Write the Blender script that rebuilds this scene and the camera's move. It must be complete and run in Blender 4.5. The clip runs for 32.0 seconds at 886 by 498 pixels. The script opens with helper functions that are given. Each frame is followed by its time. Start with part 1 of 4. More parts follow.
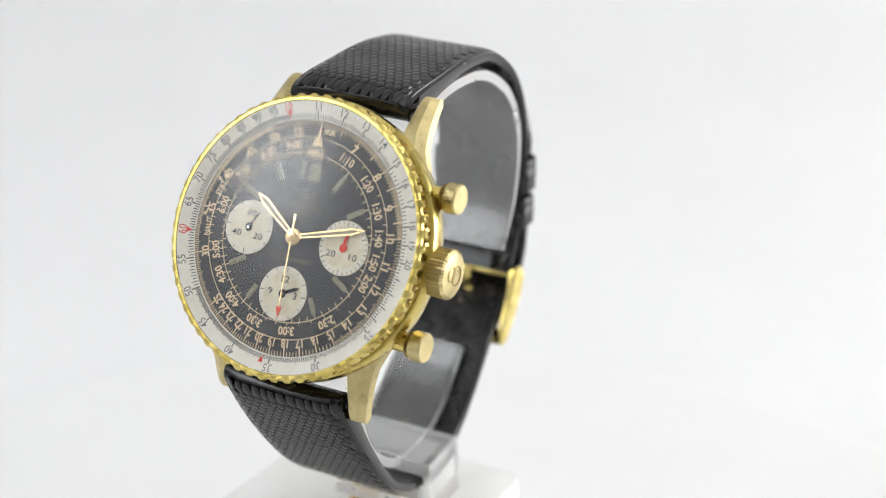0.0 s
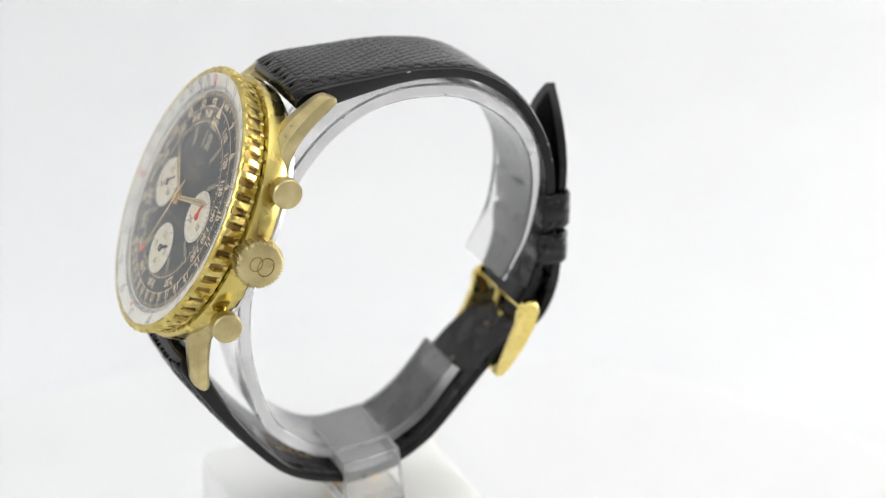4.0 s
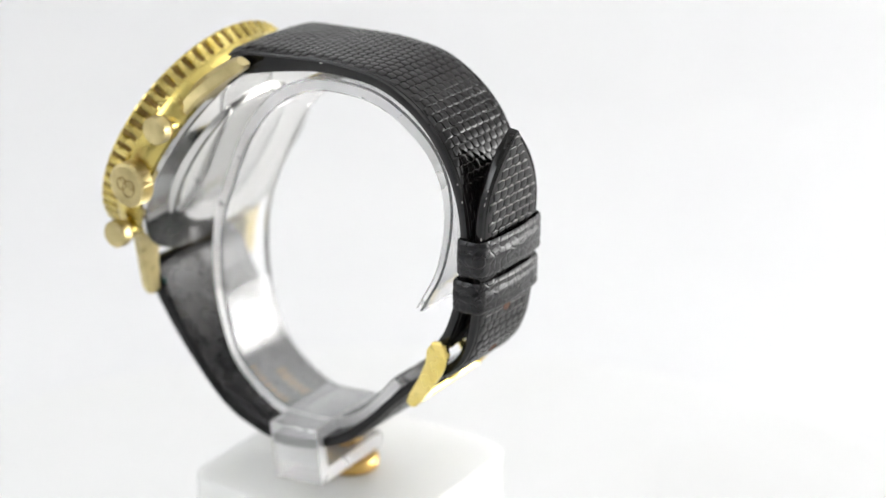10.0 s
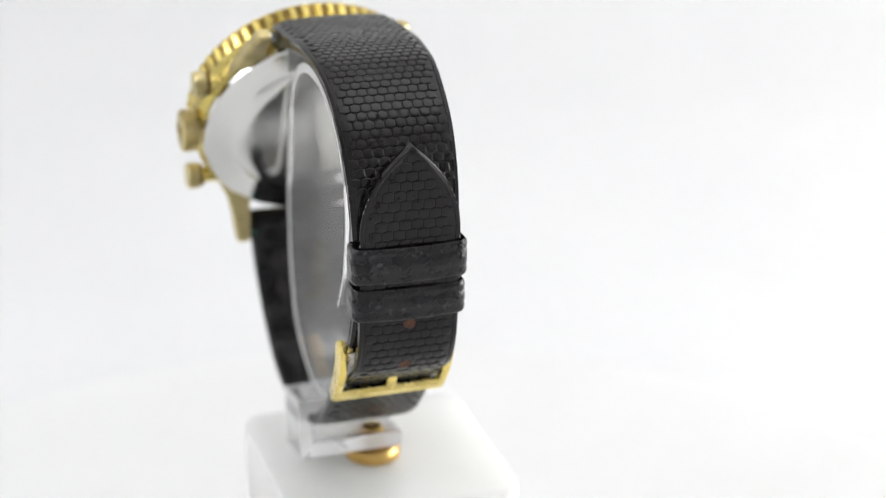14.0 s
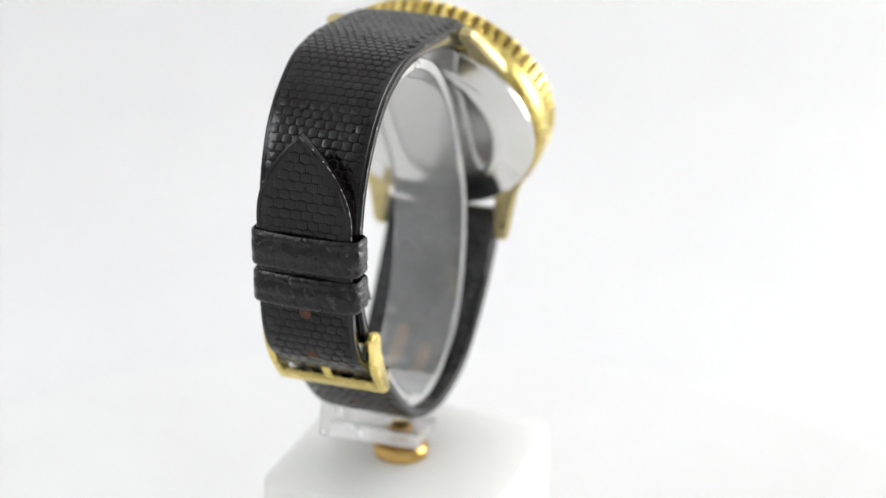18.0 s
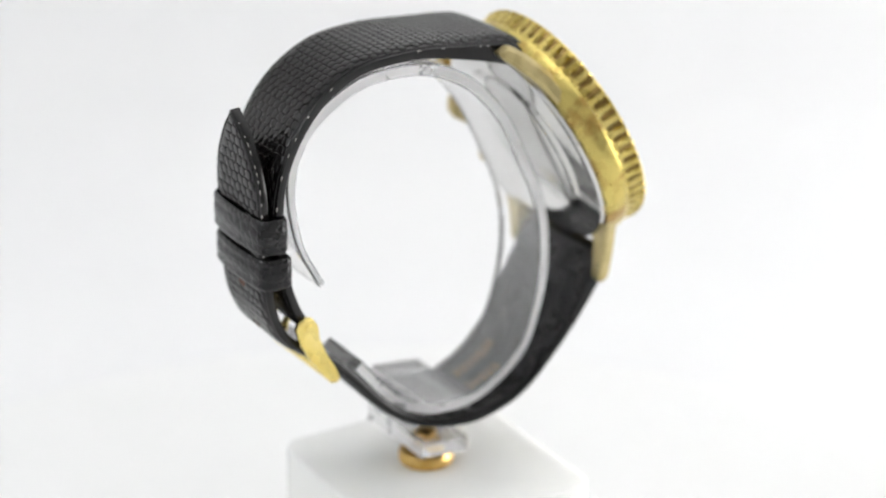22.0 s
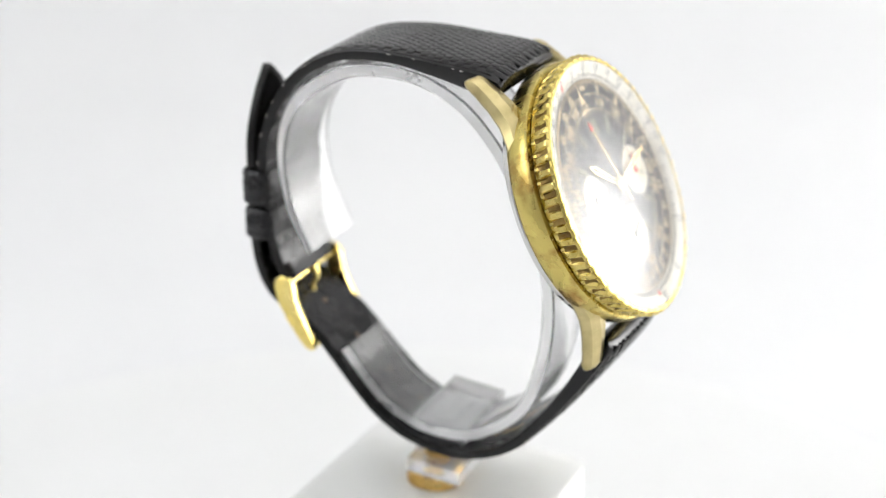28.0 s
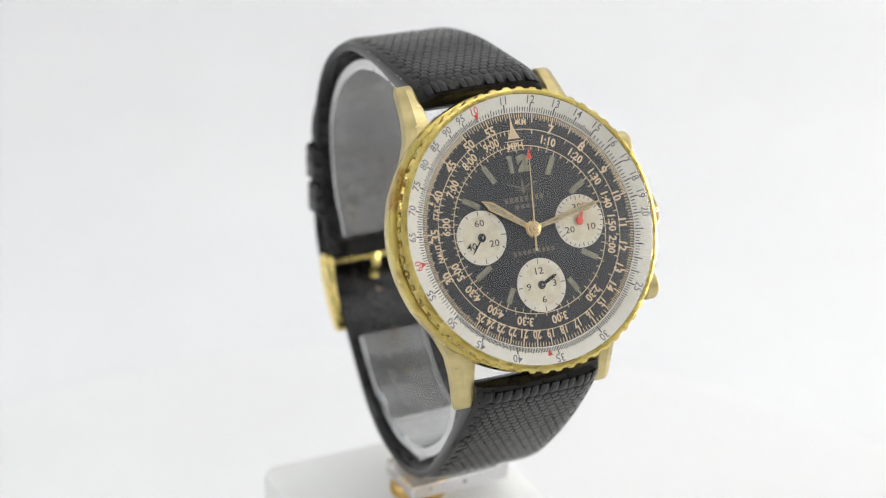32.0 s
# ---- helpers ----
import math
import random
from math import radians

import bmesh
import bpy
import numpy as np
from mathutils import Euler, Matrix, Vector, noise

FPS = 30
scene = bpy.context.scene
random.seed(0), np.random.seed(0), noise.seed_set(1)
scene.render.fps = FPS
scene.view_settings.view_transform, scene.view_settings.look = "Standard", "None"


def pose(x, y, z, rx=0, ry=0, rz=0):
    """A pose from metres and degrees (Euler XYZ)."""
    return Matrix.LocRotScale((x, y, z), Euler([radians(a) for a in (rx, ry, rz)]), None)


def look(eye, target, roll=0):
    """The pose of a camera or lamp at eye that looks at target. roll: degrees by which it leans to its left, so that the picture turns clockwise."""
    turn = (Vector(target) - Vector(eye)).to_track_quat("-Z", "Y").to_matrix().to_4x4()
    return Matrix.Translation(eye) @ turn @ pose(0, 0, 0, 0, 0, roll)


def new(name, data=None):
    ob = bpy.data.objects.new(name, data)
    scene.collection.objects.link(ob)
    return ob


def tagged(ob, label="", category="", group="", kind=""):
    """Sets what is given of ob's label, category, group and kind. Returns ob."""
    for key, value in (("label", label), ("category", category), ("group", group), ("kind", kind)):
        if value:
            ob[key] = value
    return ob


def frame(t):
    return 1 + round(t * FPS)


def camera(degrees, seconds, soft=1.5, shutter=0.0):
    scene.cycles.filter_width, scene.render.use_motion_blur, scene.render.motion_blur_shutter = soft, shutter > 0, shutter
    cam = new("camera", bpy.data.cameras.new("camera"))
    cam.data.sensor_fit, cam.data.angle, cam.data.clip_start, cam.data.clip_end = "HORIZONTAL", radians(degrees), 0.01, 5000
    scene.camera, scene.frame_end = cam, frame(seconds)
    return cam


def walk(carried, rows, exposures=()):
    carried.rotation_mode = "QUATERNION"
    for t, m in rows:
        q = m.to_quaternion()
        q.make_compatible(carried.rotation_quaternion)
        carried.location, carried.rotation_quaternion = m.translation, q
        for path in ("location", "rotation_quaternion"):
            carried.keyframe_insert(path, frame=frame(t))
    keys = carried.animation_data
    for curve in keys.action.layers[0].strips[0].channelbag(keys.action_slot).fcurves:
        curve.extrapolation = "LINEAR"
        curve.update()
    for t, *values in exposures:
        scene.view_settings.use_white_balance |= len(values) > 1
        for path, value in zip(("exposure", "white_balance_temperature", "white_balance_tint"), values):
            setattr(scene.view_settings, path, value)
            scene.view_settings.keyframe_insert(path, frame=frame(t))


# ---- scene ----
# The camera stands still and looks down on a small turntable.
SCALE = 0.001                      # the watch is drawn in millimetres
cam = camera(24.874, 32.0, soft=1.1)
CAM_POSE = Matrix(((0.999681, -0.001592, -0.025199, 0.0), (-0.022774, 0.374057, -0.927126, -0.29323),
                   (0.010902, 0.927404, 0.373901, 0.17065), (0, 0, 0, 1)))
cam.data.dof.use_dof = True
cam.data.dof.focus_distance = 0.284
cam.data.dof.aperture_fstop = 14.0
walk(cam, [(0.0, CAM_POSE), (32.0, CAM_POSE)], exposures=[(0.0, -0.10), (3.0, -0.06), (6.5, 0.0), (13.0, -0.01), (19.0, -0.01), (25.0, 0.0), (29.0, -0.05), (32.0, -0.10)])

# the turntable's angle in degrees, anticlockwise from above: it turns evenly
TURNS = [(t, 59.15 - 9.4988 * t) for t in range(0, 33, 4)]

# ---------------------------------------------------------------- light
world = bpy.data.worlds.new("studio")
scene.world = world
world.use_nodes = True
world.node_tree.nodes["Background"].inputs["Color"].default_value = (1.0, 0.99, 0.98, 1)
world.node_tree.nodes["Background"].inputs["Strength"].default_value = 0.15


def softbox(name, eye, target, size, power, colour=(1, 1, 1)):
    lamp = bpy.data.lights.new(name, "AREA")
    lamp.shape, lamp.size, lamp.size_y, lamp.energy, lamp.color = "RECTANGLE", size[0], size[1], power, colour
    ob = new(name, lamp)
    ob.matrix_world = look(eye, target)
    return ob


# Added lamp, out of view: lights the ceiling for soft, even fill.
softbox("unseen_fill_lamp", (0.42, 0.0, 0.74), (0.46, 0.12, 1.3), (0.5, 0.5), 9.5, (0.99, 0.99, 0.998))

# ---------------------------------------------------------------- materials
def material(name, colour, rough=0.5, metal=0.0, **more):
    m = bpy.data.materials.new(name)
    m.use_nodes = True
    b = m.node_tree.nodes["Principled BSDF"]
    b.inputs["Base Color"].default_value = (*colour, 1)
    b.inputs["Roughness"].default_value = rough
    b.inputs["Metallic"].default_value = metal
    for key, value in more.items():
        b.inputs[key.replace("_", " ")].default_value = value
    return m


def nodes_of(m):
    t = m.node_tree
    return t, t.nodes["Principled BSDF"], t.nodes.new, t.links.new


def vary(m, a, b, scale, detail=4.0, low=0.35, high=0.7, coords="Object"):
    """Two tones of one colour, by noise of that many waves a metre."""
    t, bsdf, node, link = nodes_of(m)
    tc = node("ShaderNodeTexCoord")
    n = node("ShaderNodeTexNoise")
    n.inputs["Scale"].default_value, n.inputs["Detail"].default_value = scale, detail
    link(tc.outputs[coords], n.inputs["Vector"])
    r = node("ShaderNodeValToRGB")
    r.color_ramp.elements[0].position, r.color_ramp.elements[1].position = low, high
    r.color_ramp.elements[0].color, r.color_ramp.elements[1].color = (*a, 1), (*b, 1)
    link(n.outputs["Fac"], r.inputs["Fac"])
    link(r.outputs["Color"], bsdf.inputs["Base Color"])
    return m


def rough_by(m, lo, hi, scale, detail=5.0):
    t, bsdf, node, link = nodes_of(m)
    tc = node("ShaderNodeTexCoord")
    n = node("ShaderNodeTexNoise")
    n.inputs["Scale"].default_value, n.inputs["Detail"].default_value = scale, detail
    link(tc.outputs["Object"], n.inputs["Vector"])
    mr = node("ShaderNodeMapRange")
    mr.inputs["From Min"].default_value, mr.inputs["From Max"].default_value = 0.3, 0.7
    mr.inputs["To Min"].default_value, mr.inputs["To Max"].default_value = lo, hi
    link(n.outputs["Fac"], mr.inputs["Value"])
    link(mr.outputs["Result"], bsdf.inputs["Roughness"])
    return m


def relief(m, scale, strength, distance=0.0001, detail=3.0, stretch=(1, 1, 1)):
    t, bsdf, node, link = nodes_of(m)
    tc = node("ShaderNodeTexCoord")
    mp = node("ShaderNodeMapping")
    mp.inputs["Scale"].default_value = stretch
    n = node("ShaderNodeTexNoise")
    n.inputs["Scale"].default_value, n.inputs["Detail"].default_value = scale, detail
    bump = node("ShaderNodeBump")
    bump.inputs["Strength"].default_value, bump.inputs["Distance"].default_value = strength, distance
    link(tc.outputs["Object"], mp.inputs["Vector"])
    link(mp.outputs["Vector"], n.inputs["Vector"])
    link(n.outputs["Fac"], bump.inputs["Height"])
    link(bump.outputs["Normal"], bsdf.inputs["Normal"])
    return m


GOLD = relief(rough_by(vary(material("polished gold plate", (0.86, 0.68, 0.26), 0.22, 1.0), (0.53, 0.405, 0.105), (0.75, 0.615, 0.22), 260), 0.19, 0.34, 500), 700, 0.12)
GOLD_STAINED = relief(rough_by(vary(material("stained gold plate", (0.7, 0.57, 0.2), 0.25, 1.0), (0.40, 0.25, 0.07), (0.62, 0.50, 0.155), 210, 7.0, 0.33, 0.46), 0.17, 0.36, 300), 700, 0.12)
GOLD_BROWN = rough_by(vary(material("dark brown gold", (0.42, 0.29, 0.10), 0.4, 1.0), (0.17, 0.105, 0.035), (0.38, 0.26, 0.09), 400), 0.35, 0.55, 500)
GOLD_PALE = relief(rough_by(vary(material("worn gold plate", (0.72, 0.61, 0.35), 0.34, 1.0), (0.44, 0.36, 0.17), (0.66, 0.56, 0.29), 300), 0.26, 0.46, 600), 900, 0.15)
GOLD_BRIGHT = rough_by(vary(material("bright gold buckle", (0.9, 0.68, 0.2), 0.24, 1.0), (0.82, 0.64, 0.18), (0.92, 0.76, 0.30), 200), 0.2, 0.32, 400)
BRASS = rough_by(vary(material("brass", (0.75, 0.5, 0.16), 0.3, 1.0), (0.58, 0.36, 0.10), (0.8, 0.56, 0.2), 300), 0.22, 0.42, 500)
STEEL = rough_by(material("polished steel", (0.68, 0.675, 0.66), 0.15, 1.0), 0.09, 0.18, 90)
LEATHER = relief(rough_by(vary(material("black lizard leather", (0.012, 0.012, 0.013), 0.3, Specular_IOR_Level=0.32), (0.005, 0.0046, 0.0045), (0.011, 0.010, 0.0095), 500), 0.07, 0.17, 700), 1500, 0.05, 0.00003)
LINING = relief(rough_by(vary(material("black leather lining", (0.014, 0.014, 0.015), 0.45, Specular_IOR_Level=0.36), (0.005, 0.005, 0.0055), (0.03, 0.028, 0.027), 420, 9.0, 0.46, 0.8), 0.10, 0.42, 330), 1100, 0.4, 0.00015)
DIAL_BLACK = vary(material("black dial lacquer", (0.022, 0.023, 0.028), 0.5), (0.02, 0.021, 0.025), (0.025, 0.026, 0.031), 70, 2.0)
SILVER = rough_by(vary(material("silvered white ring", (0.88, 0.85, 0.75), 0.42, 0.0), (0.84, 0.80, 0.69), (0.91, 0.88, 0.79), 350), 0.35, 0.5, 800)
CREAM_DIAL = vary(material("aged cream sub-dial", (0.78, 0.72, 0.56), 0.45), (0.68, 0.61, 0.44), (0.84, 0.78, 0.62), 500)
SUB_RIM = vary(material("pale sub-dial rim", (0.78, 0.73, 0.62), 0.4), (0.72, 0.67, 0.55), (0.82, 0.78, 0.67), 600)
CREAM = material("aged cream print", (0.74, 0.59, 0.38), 0.6)
BLACK_INK = material("black print", (0.015, 0.015, 0.015), 0.5)
GREY_INK = material("grey print", (0.15, 0.15, 0.15), 0.5)
RED_INK = material("orange red paint", (0.75, 0.06, 0.03), 0.5)
OLIVE = vary(material("aged luminous paint", (0.27, 0.26, 0.19), 0.7), (0.2, 0.19, 0.135), (0.33, 0.315, 0.23), 1500)
HAND_GOLD = material("pale gold hand", (0.80, 0.62, 0.34), 0.25, 1.0)
LUME = vary(material("cream luminous paint", (0.36, 0.32, 0.2), 0.7), (0.27, 0.24, 0.15), (0.45, 0.4, 0.27), 1500)
GILT = material("gilt stamping", (0.55, 0.36, 0.12), 0.35, 0.8)
GREEN = material("verdigris", (0.02, 0.12, 0.09), 0.7)
WORN = vary(material("rubbed pale leather", (0.3, 0.29, 0.27), 0.7), (0.1, 0.095, 0.09), (0.6, 0.58, 0.55), 2000)
GRAINED = rough_by(vary(material("grained keeper leather", (0.012, 0.012, 0.013), 0.25, Specular_IOR_Level=0.36), (0.007, 0.007, 0.008), (0.014, 0.0135, 0.0135), 500), 0.14, 0.3, 700)
tree, keeper_bsdf, node, link = nodes_of(GRAINED)
cells, cell_bump, cell_at = node("ShaderNodeTexVoronoi"), node("ShaderNodeBump"), node("ShaderNodeTexCoord")
cells.feature = "DISTANCE_TO_EDGE"
cells.inputs["Scale"].default_value = 620.0
cut = node("ShaderNodeMapRange")
cut.inputs["From Max"].default_value = 0.16
cell_bump.inputs["Strength"].default_value, cell_bump.inputs["Distance"].default_value = 0.5, 0.0001
link(cell_at.outputs["Object"], cells.inputs["Vector"])
link(cells.outputs["Distance"], cut.inputs["Value"])
link(cut.outputs["Result"], cell_bump.inputs["Height"])
link(cell_bump.outputs["Normal"], keeper_bsdf.inputs["Normal"])
HOLE_BACK = vary(material("brown paled by through light", (0.14, 0.09, 0.06), 0.7), (0.07, 0.045, 0.03), (0.24, 0.17, 0.12), 3000)
HOLE = vary(material("raw leather in a hole", (0.10, 0.045, 0.025), 0.8), (0.06, 0.025, 0.015), (0.14, 0.06, 0.03), 3000)


def clear_sheet(m, haze, rough, least=0.04):
    """Thin clear sheet: straight through, with gloss that grows towards the rim, and a little white haze."""
    tree, bsdf, node, link = nodes_of(m)
    clear, sheen, pane, facing = node("ShaderNodeBsdfTransparent"), node("ShaderNodeBsdfGlossy"), node("ShaderNodeMixShader"), node("ShaderNodeLayerWeight")
    bend, gain, cloud = node("ShaderNodeMath"), node("ShaderNodeMath"), node("ShaderNodeMixShader")
    sheen.inputs["Roughness"].default_value = rough
    facing.inputs["Blend"].default_value = 0.5
    bend.operation, gain.operation = "POWER", "MULTIPLY_ADD"
    bend.inputs[1].default_value = 5.0
    gain.inputs[1].default_value, gain.inputs[2].default_value = 1 - least, least
    cloud.inputs["Fac"].default_value = haze
    link(facing.outputs["Facing"], bend.inputs[0])
    link(bend.outputs["Value"], gain.inputs[0])
    link(gain.outputs["Value"], pane.inputs["Fac"])
    link(clear.outputs["BSDF"], pane.inputs[1])
    link(sheen.outputs["BSDF"], pane.inputs[2])
    link(pane.outputs["Shader"], cloud.inputs[1])
    link(bsdf.outputs["BSDF"], cloud.inputs[2])
    link(cloud.outputs["Shader"], tree.nodes["Material Output"].inputs["Surface"])
    return m


# The trace of white haze paints in a veil of reflected light.
CRYSTAL = clear_sheet(material("watch crystal", (0.9, 0.9, 0.9), 0.3), 0.012, 0.0, 0.026)
# The acrylics' white share is surface haze plus painted-in bright reflections.
ACRYLIC = rough_by(material("clear acrylic", (0.99, 0.99, 0.99), 0.02, 0.0, IOR=1.49, Transmission_Weight=0.91), 0.0, 0.05, 120)
ACRYLIC_DULL = rough_by(material("whitish clear acrylic", (0.99, 0.99, 0.99), 0.05, 0.0, IOR=1.49, Transmission_Weight=0.74), 0.02, 0.14, 160)
ACRYLIC_WHITE = vary(material("white acrylic block", (0.9, 0.9, 0.87), 0.12, 0.0, IOR=1.49, Subsurface_Weight=0.5, Subsurface_Scale=0.012, Subsurface_Radius=(1.0, 1.0, 0.95)), (0.80, 0.80, 0.78), (0.83, 0.83, 0.81), 60)
ACRYLIC_EDGE = relief(rough_by(material("sawn acrylic edge", (0.99, 0.99, 0.99), 0.4, 0.0, IOR=1.49, Transmission_Weight=0.68), 0.25, 0.45, 200), 2500, 0.3, 0.00005, 3.0, (1, 0.2, 1))
TABLE_WHITE = vary(material("white turntable", (0.80, 0.80, 0.795), 0.4), (0.79, 0.79, 0.782), (0.81, 0.81, 0.805), 30)
PAPER = relief(vary(material("white paper backdrop", (0.8, 0.8, 0.8), 0.8), (0.785, 0.785, 0.79), (0.815, 0.815, 0.815), 6), 500, 0.05)

# ---------------------------------------------------------------- mesh helpers
def part(name, geo, mat, parent=None, label="", smooth=True, m=None, angle=35):
    """One mesh object from (verts, faces) in millimetres, under a thing or a part."""
    verts, faces = geo
    me = bpy.data.meshes.new(name)
    me.from_pydata([(x * SCALE, y * SCALE, z * SCALE) for x, y, z in verts], [], faces)
    bm = bmesh.new()
    bm.from_mesh(me)
    bmesh.ops.recalc_face_normals(bm, faces=bm.faces[:])
    limit = radians(angle)
    for e in bm.edges:
        e.smooth = smooth and len(e.link_faces) == 2 and e.calc_face_angle(0) < limit
    for f in bm.faces:
        f.smooth = smooth
    bm.to_mesh(me)
    bm.free()
    me.materials.append(mat)
    ob = new(name, me)
    ob.parent = parent
    if m is not None:
        ob.matrix_basis = m
    if label:
        ob["label"] = label
    return ob


def join(*geos):
    verts, faces = [], []
    for v, f in geos:
        k = len(verts)
        verts += list(v)
        faces += [tuple(i + k for i in face) for face in f]
    return verts, faces


def moved(geo, m):
    return [tuple(m @ Vector(v)) for v in geo[0]], geo[1]


def lathe(profile, n=96, axis_gap=1e-6, wave=None):
    """Turns (radius, height) pairs about z. wave(angle, index) is added to the radius."""
    verts, faces = [], []
    for i, (r, z) in enumerate(profile):
        for k in range(n):
            a = 2 * math.pi * k / n
            q = max(r + (wave(a, i) if wave else 0.0), axis_gap)
            verts.append((q * math.cos(a), q * math.sin(a), z))
    for i in range(len(profile) - 1):
        for k in range(n):
            j = (k + 1) % n
            faces.append((i * n + k, i * n + j, (i + 1) * n + j, (i + 1) * n + k))
    if profile[0][0] > 0:
        faces.append(tuple(range(n)))
    if profile[-1][0] > 0:
        faces.append(tuple((len(profile) - 1) * n + k for k in reversed(range(n))))
    return verts, faces


def ring(r0, r1, z, n=128):
    v, f = [], []
    for k in range(n):
        a = 2 * math.pi * k / n
        v += [(r0 * math.cos(a), r0 * math.sin(a), z), (r1 * math.cos(a), r1 * math.sin(a), z)]
    for k in range(n):
        j = (k + 1) % n
        f.append((2 * k, 2 * k + 1, 2 * j + 1, 2 * j))
    return v, f


def box(x0, x1, y0, y1, z0, z1, c=0.0):
    """A box with chamfered upright edges and chamfered rims."""
    if c <= 0:
        v = [(x, y, z) for z in (z0, z1) for x, y in ((x0, y0), (x1, y0), (x1, y1), (x0, y1))]
        return v, [(0, 3, 2, 1), (4, 5, 6, 7), (0, 1, 5, 4), (1, 2, 6, 5), (2, 3, 7, 6), (3, 0, 4, 7)]
    def loop(i, z):
        a, b = i, i + c
        return [(x0 + b, y0 + a, z), (x1 - b, y0 + a, z), (x1 - a, y0 + b, z), (x1 - a, y1 - b, z),
                (x1 - b, y1 - a, z), (x0 + b, y1 - a, z), (x0 + a, y1 - b, z), (x0 + a, y0 + b, z)]
    return skin([loop(c, z0), loop(0, z0 + c), loop(0, z1 - c), loop(c, z1)], True)


def skin(loops, capped=True, closed=False):
    """A skin over loops of equally many points."""
    n = len(loops[0])
    v = [p for l in loops for p in l]
    f = []
    for i in range(len(loops) - (0 if closed else 1)):
        i2 = (i + 1) % len(loops)
        for k in range(n):
            j = (k + 1) % n
            f.append((i * n + k, i * n + j, i2 * n + j, i2 * n + k))
    if capped and not closed:
        f += [tuple(reversed(range(n))), tuple(range((len(loops) - 1) * n, len(loops) * n))]
    return v, f


def prism(outline, z0, z1, c=0.0):
    """A flat outline in x, y raised from z0 to z1, its rims chamfered by c towards the middle."""
    cx = sum(p[0] for p in outline) / len(outline)
    cy = sum(p[1] for p in outline) / len(outline)
    def inset(d):
        out = []
        for x, y in outline:
            l = math.hypot(x - cx, y - cy) or 1
            out.append((x - (x - cx) / l * d, y - (y - cy) / l * d))
        return out
    if c <= 0:
        return skin([[(x, y, z0) for x, y in outline], [(x, y, z1) for x, y in outline]])
    return skin([[(x, y, z0) for x, y in inset(c)], [(x, y, z0 + c) for x, y in outline],
                 [(x, y, z1 - c) for x, y in outline], [(x, y, z1) for x, y in inset(c)]])


def glide(points, n):
    """n + 1 points evenly along a smooth curve through points of any dimension."""
    p = [Vector(q) for q in points]
    fine = []
    for i in range(len(p) - 1):
        a, b, c, d = p[max(i - 1, 0)], p[i], p[i + 1], p[min(i + 2, len(p) - 1)]
        for k in range(12):
            t = k / 12
            fine.append(0.5 * (2 * b + (c - a) * t + (2 * a - 5 * b + 4 * c - d) * t * t + (3 * b - a - 3 * c + d) * t ** 3))
    fine.append(p[-1])
    at = [0.0]
    for a, b in zip(fine, fine[1:]):
        at.append(at[-1] + Vector((a - b)[:2]).length)
    out, j = [], 0
    for k in range(n + 1):
        s = at[-1] * k / n
        while j < len(at) - 2 and at[j + 1] < s:
            j += 1
        w = (s - at[j]) / max(at[j + 1] - at[j], 1e-9)
        out.append(fine[j].lerp(fine[j + 1], min(max(w, 0), 1)))
    return out, at[-1]


def empty(name):
    return new(name)


def smoothstep(a, b, x):
    t = min(max((x - a) / (b - a), 0), 1)
    return t * t * (3 - 2 * t)


# ---------------------------------------------------------------- letters
WORDS = sorted({str(v) for v in range(7, 26)} | {str(v) for v in range(30, 100, 5)} | {
    "1:10", "1:20", "1:30", "1:40", "1:50", "2:00", "2:30", "3:00", "3:30", "4:00", "4:30", "5:00", "6:00", "7:00", "8:00", "9:00",
    "KM", "MPH", "STAT.", "NAUT.", "3", "6", "2"})


def letter_shapes(words, bold):
    """Each word as (verts, faces), one unit high, centred on its middle."""
    made = {}
    for w in words:
        c = bpy.data.curves.new("letters", "FONT")
        c.body, c.align_x, c.align_y, c.size, c.resolution_u = w, "CENTER", "CENTER", 1.0, 2
        c.offset = 0.10 if w in ("1", "2") else bold
        made[w] = new("letters", c)
    graph = bpy.context.evaluated_depsgraph_get()
    shapes = {}
    for w, ob in made.items():
        me = ob.evaluated_get(graph).to_mesh()
        v = [tuple(q.co) for q in me.vertices]
        xs, ys = [q[0] for q in v], [q[1] for q in v]
        mx, my = (min(xs) + max(xs)) / 2, (min(ys) + max(ys)) / 2
        tall = max(ys) - min(ys)
        shapes[w] = ([((x - mx) / tall, (y - my) / tall, 0.0) for x, y, z in v], [tuple(p.vertices) for p in me.polygons])
    for ob in made.values():
        c = ob.data
        bpy.data.objects.remove(ob)
        bpy.data.curves.remove(c)
    return shapes


SHAPES, THIN = letter_shapes(WORDS, 0.03), letter_shapes(WORDS, 0.004)


def word(text, height, m, squeeze=1.0, shapes=SHAPES):
    v, f = shapes[text]
    return moved(([(x * height * squeeze, y * height, 0) for x, y, z in v], f), m)


def round_at(angle, r, z, spin=0.0):
    """A place on the dial at an angle clockwise from twelve, its up pointing outwards."""
    a = radians(angle)
    return Matrix.Translation((r * math.sin(a), r * math.cos(a), z)) @ Matrix.Rotation(-a + radians(spin), 4, "Z")


def bars(rows, z):
    """Flat printed bars: (angle, inner radius, outer radius, width)."""
    out = []
    for a, r0, r1, w in rows:
        m = round_at(a, 0, z)
        out.append(moved(([(-w / 2, r0, 0), (w / 2, r0, 0), (w / 2, r1, 0), (-w / 2, r1, 0)], [(0, 1, 2, 3)]), m))
    return join(*out)


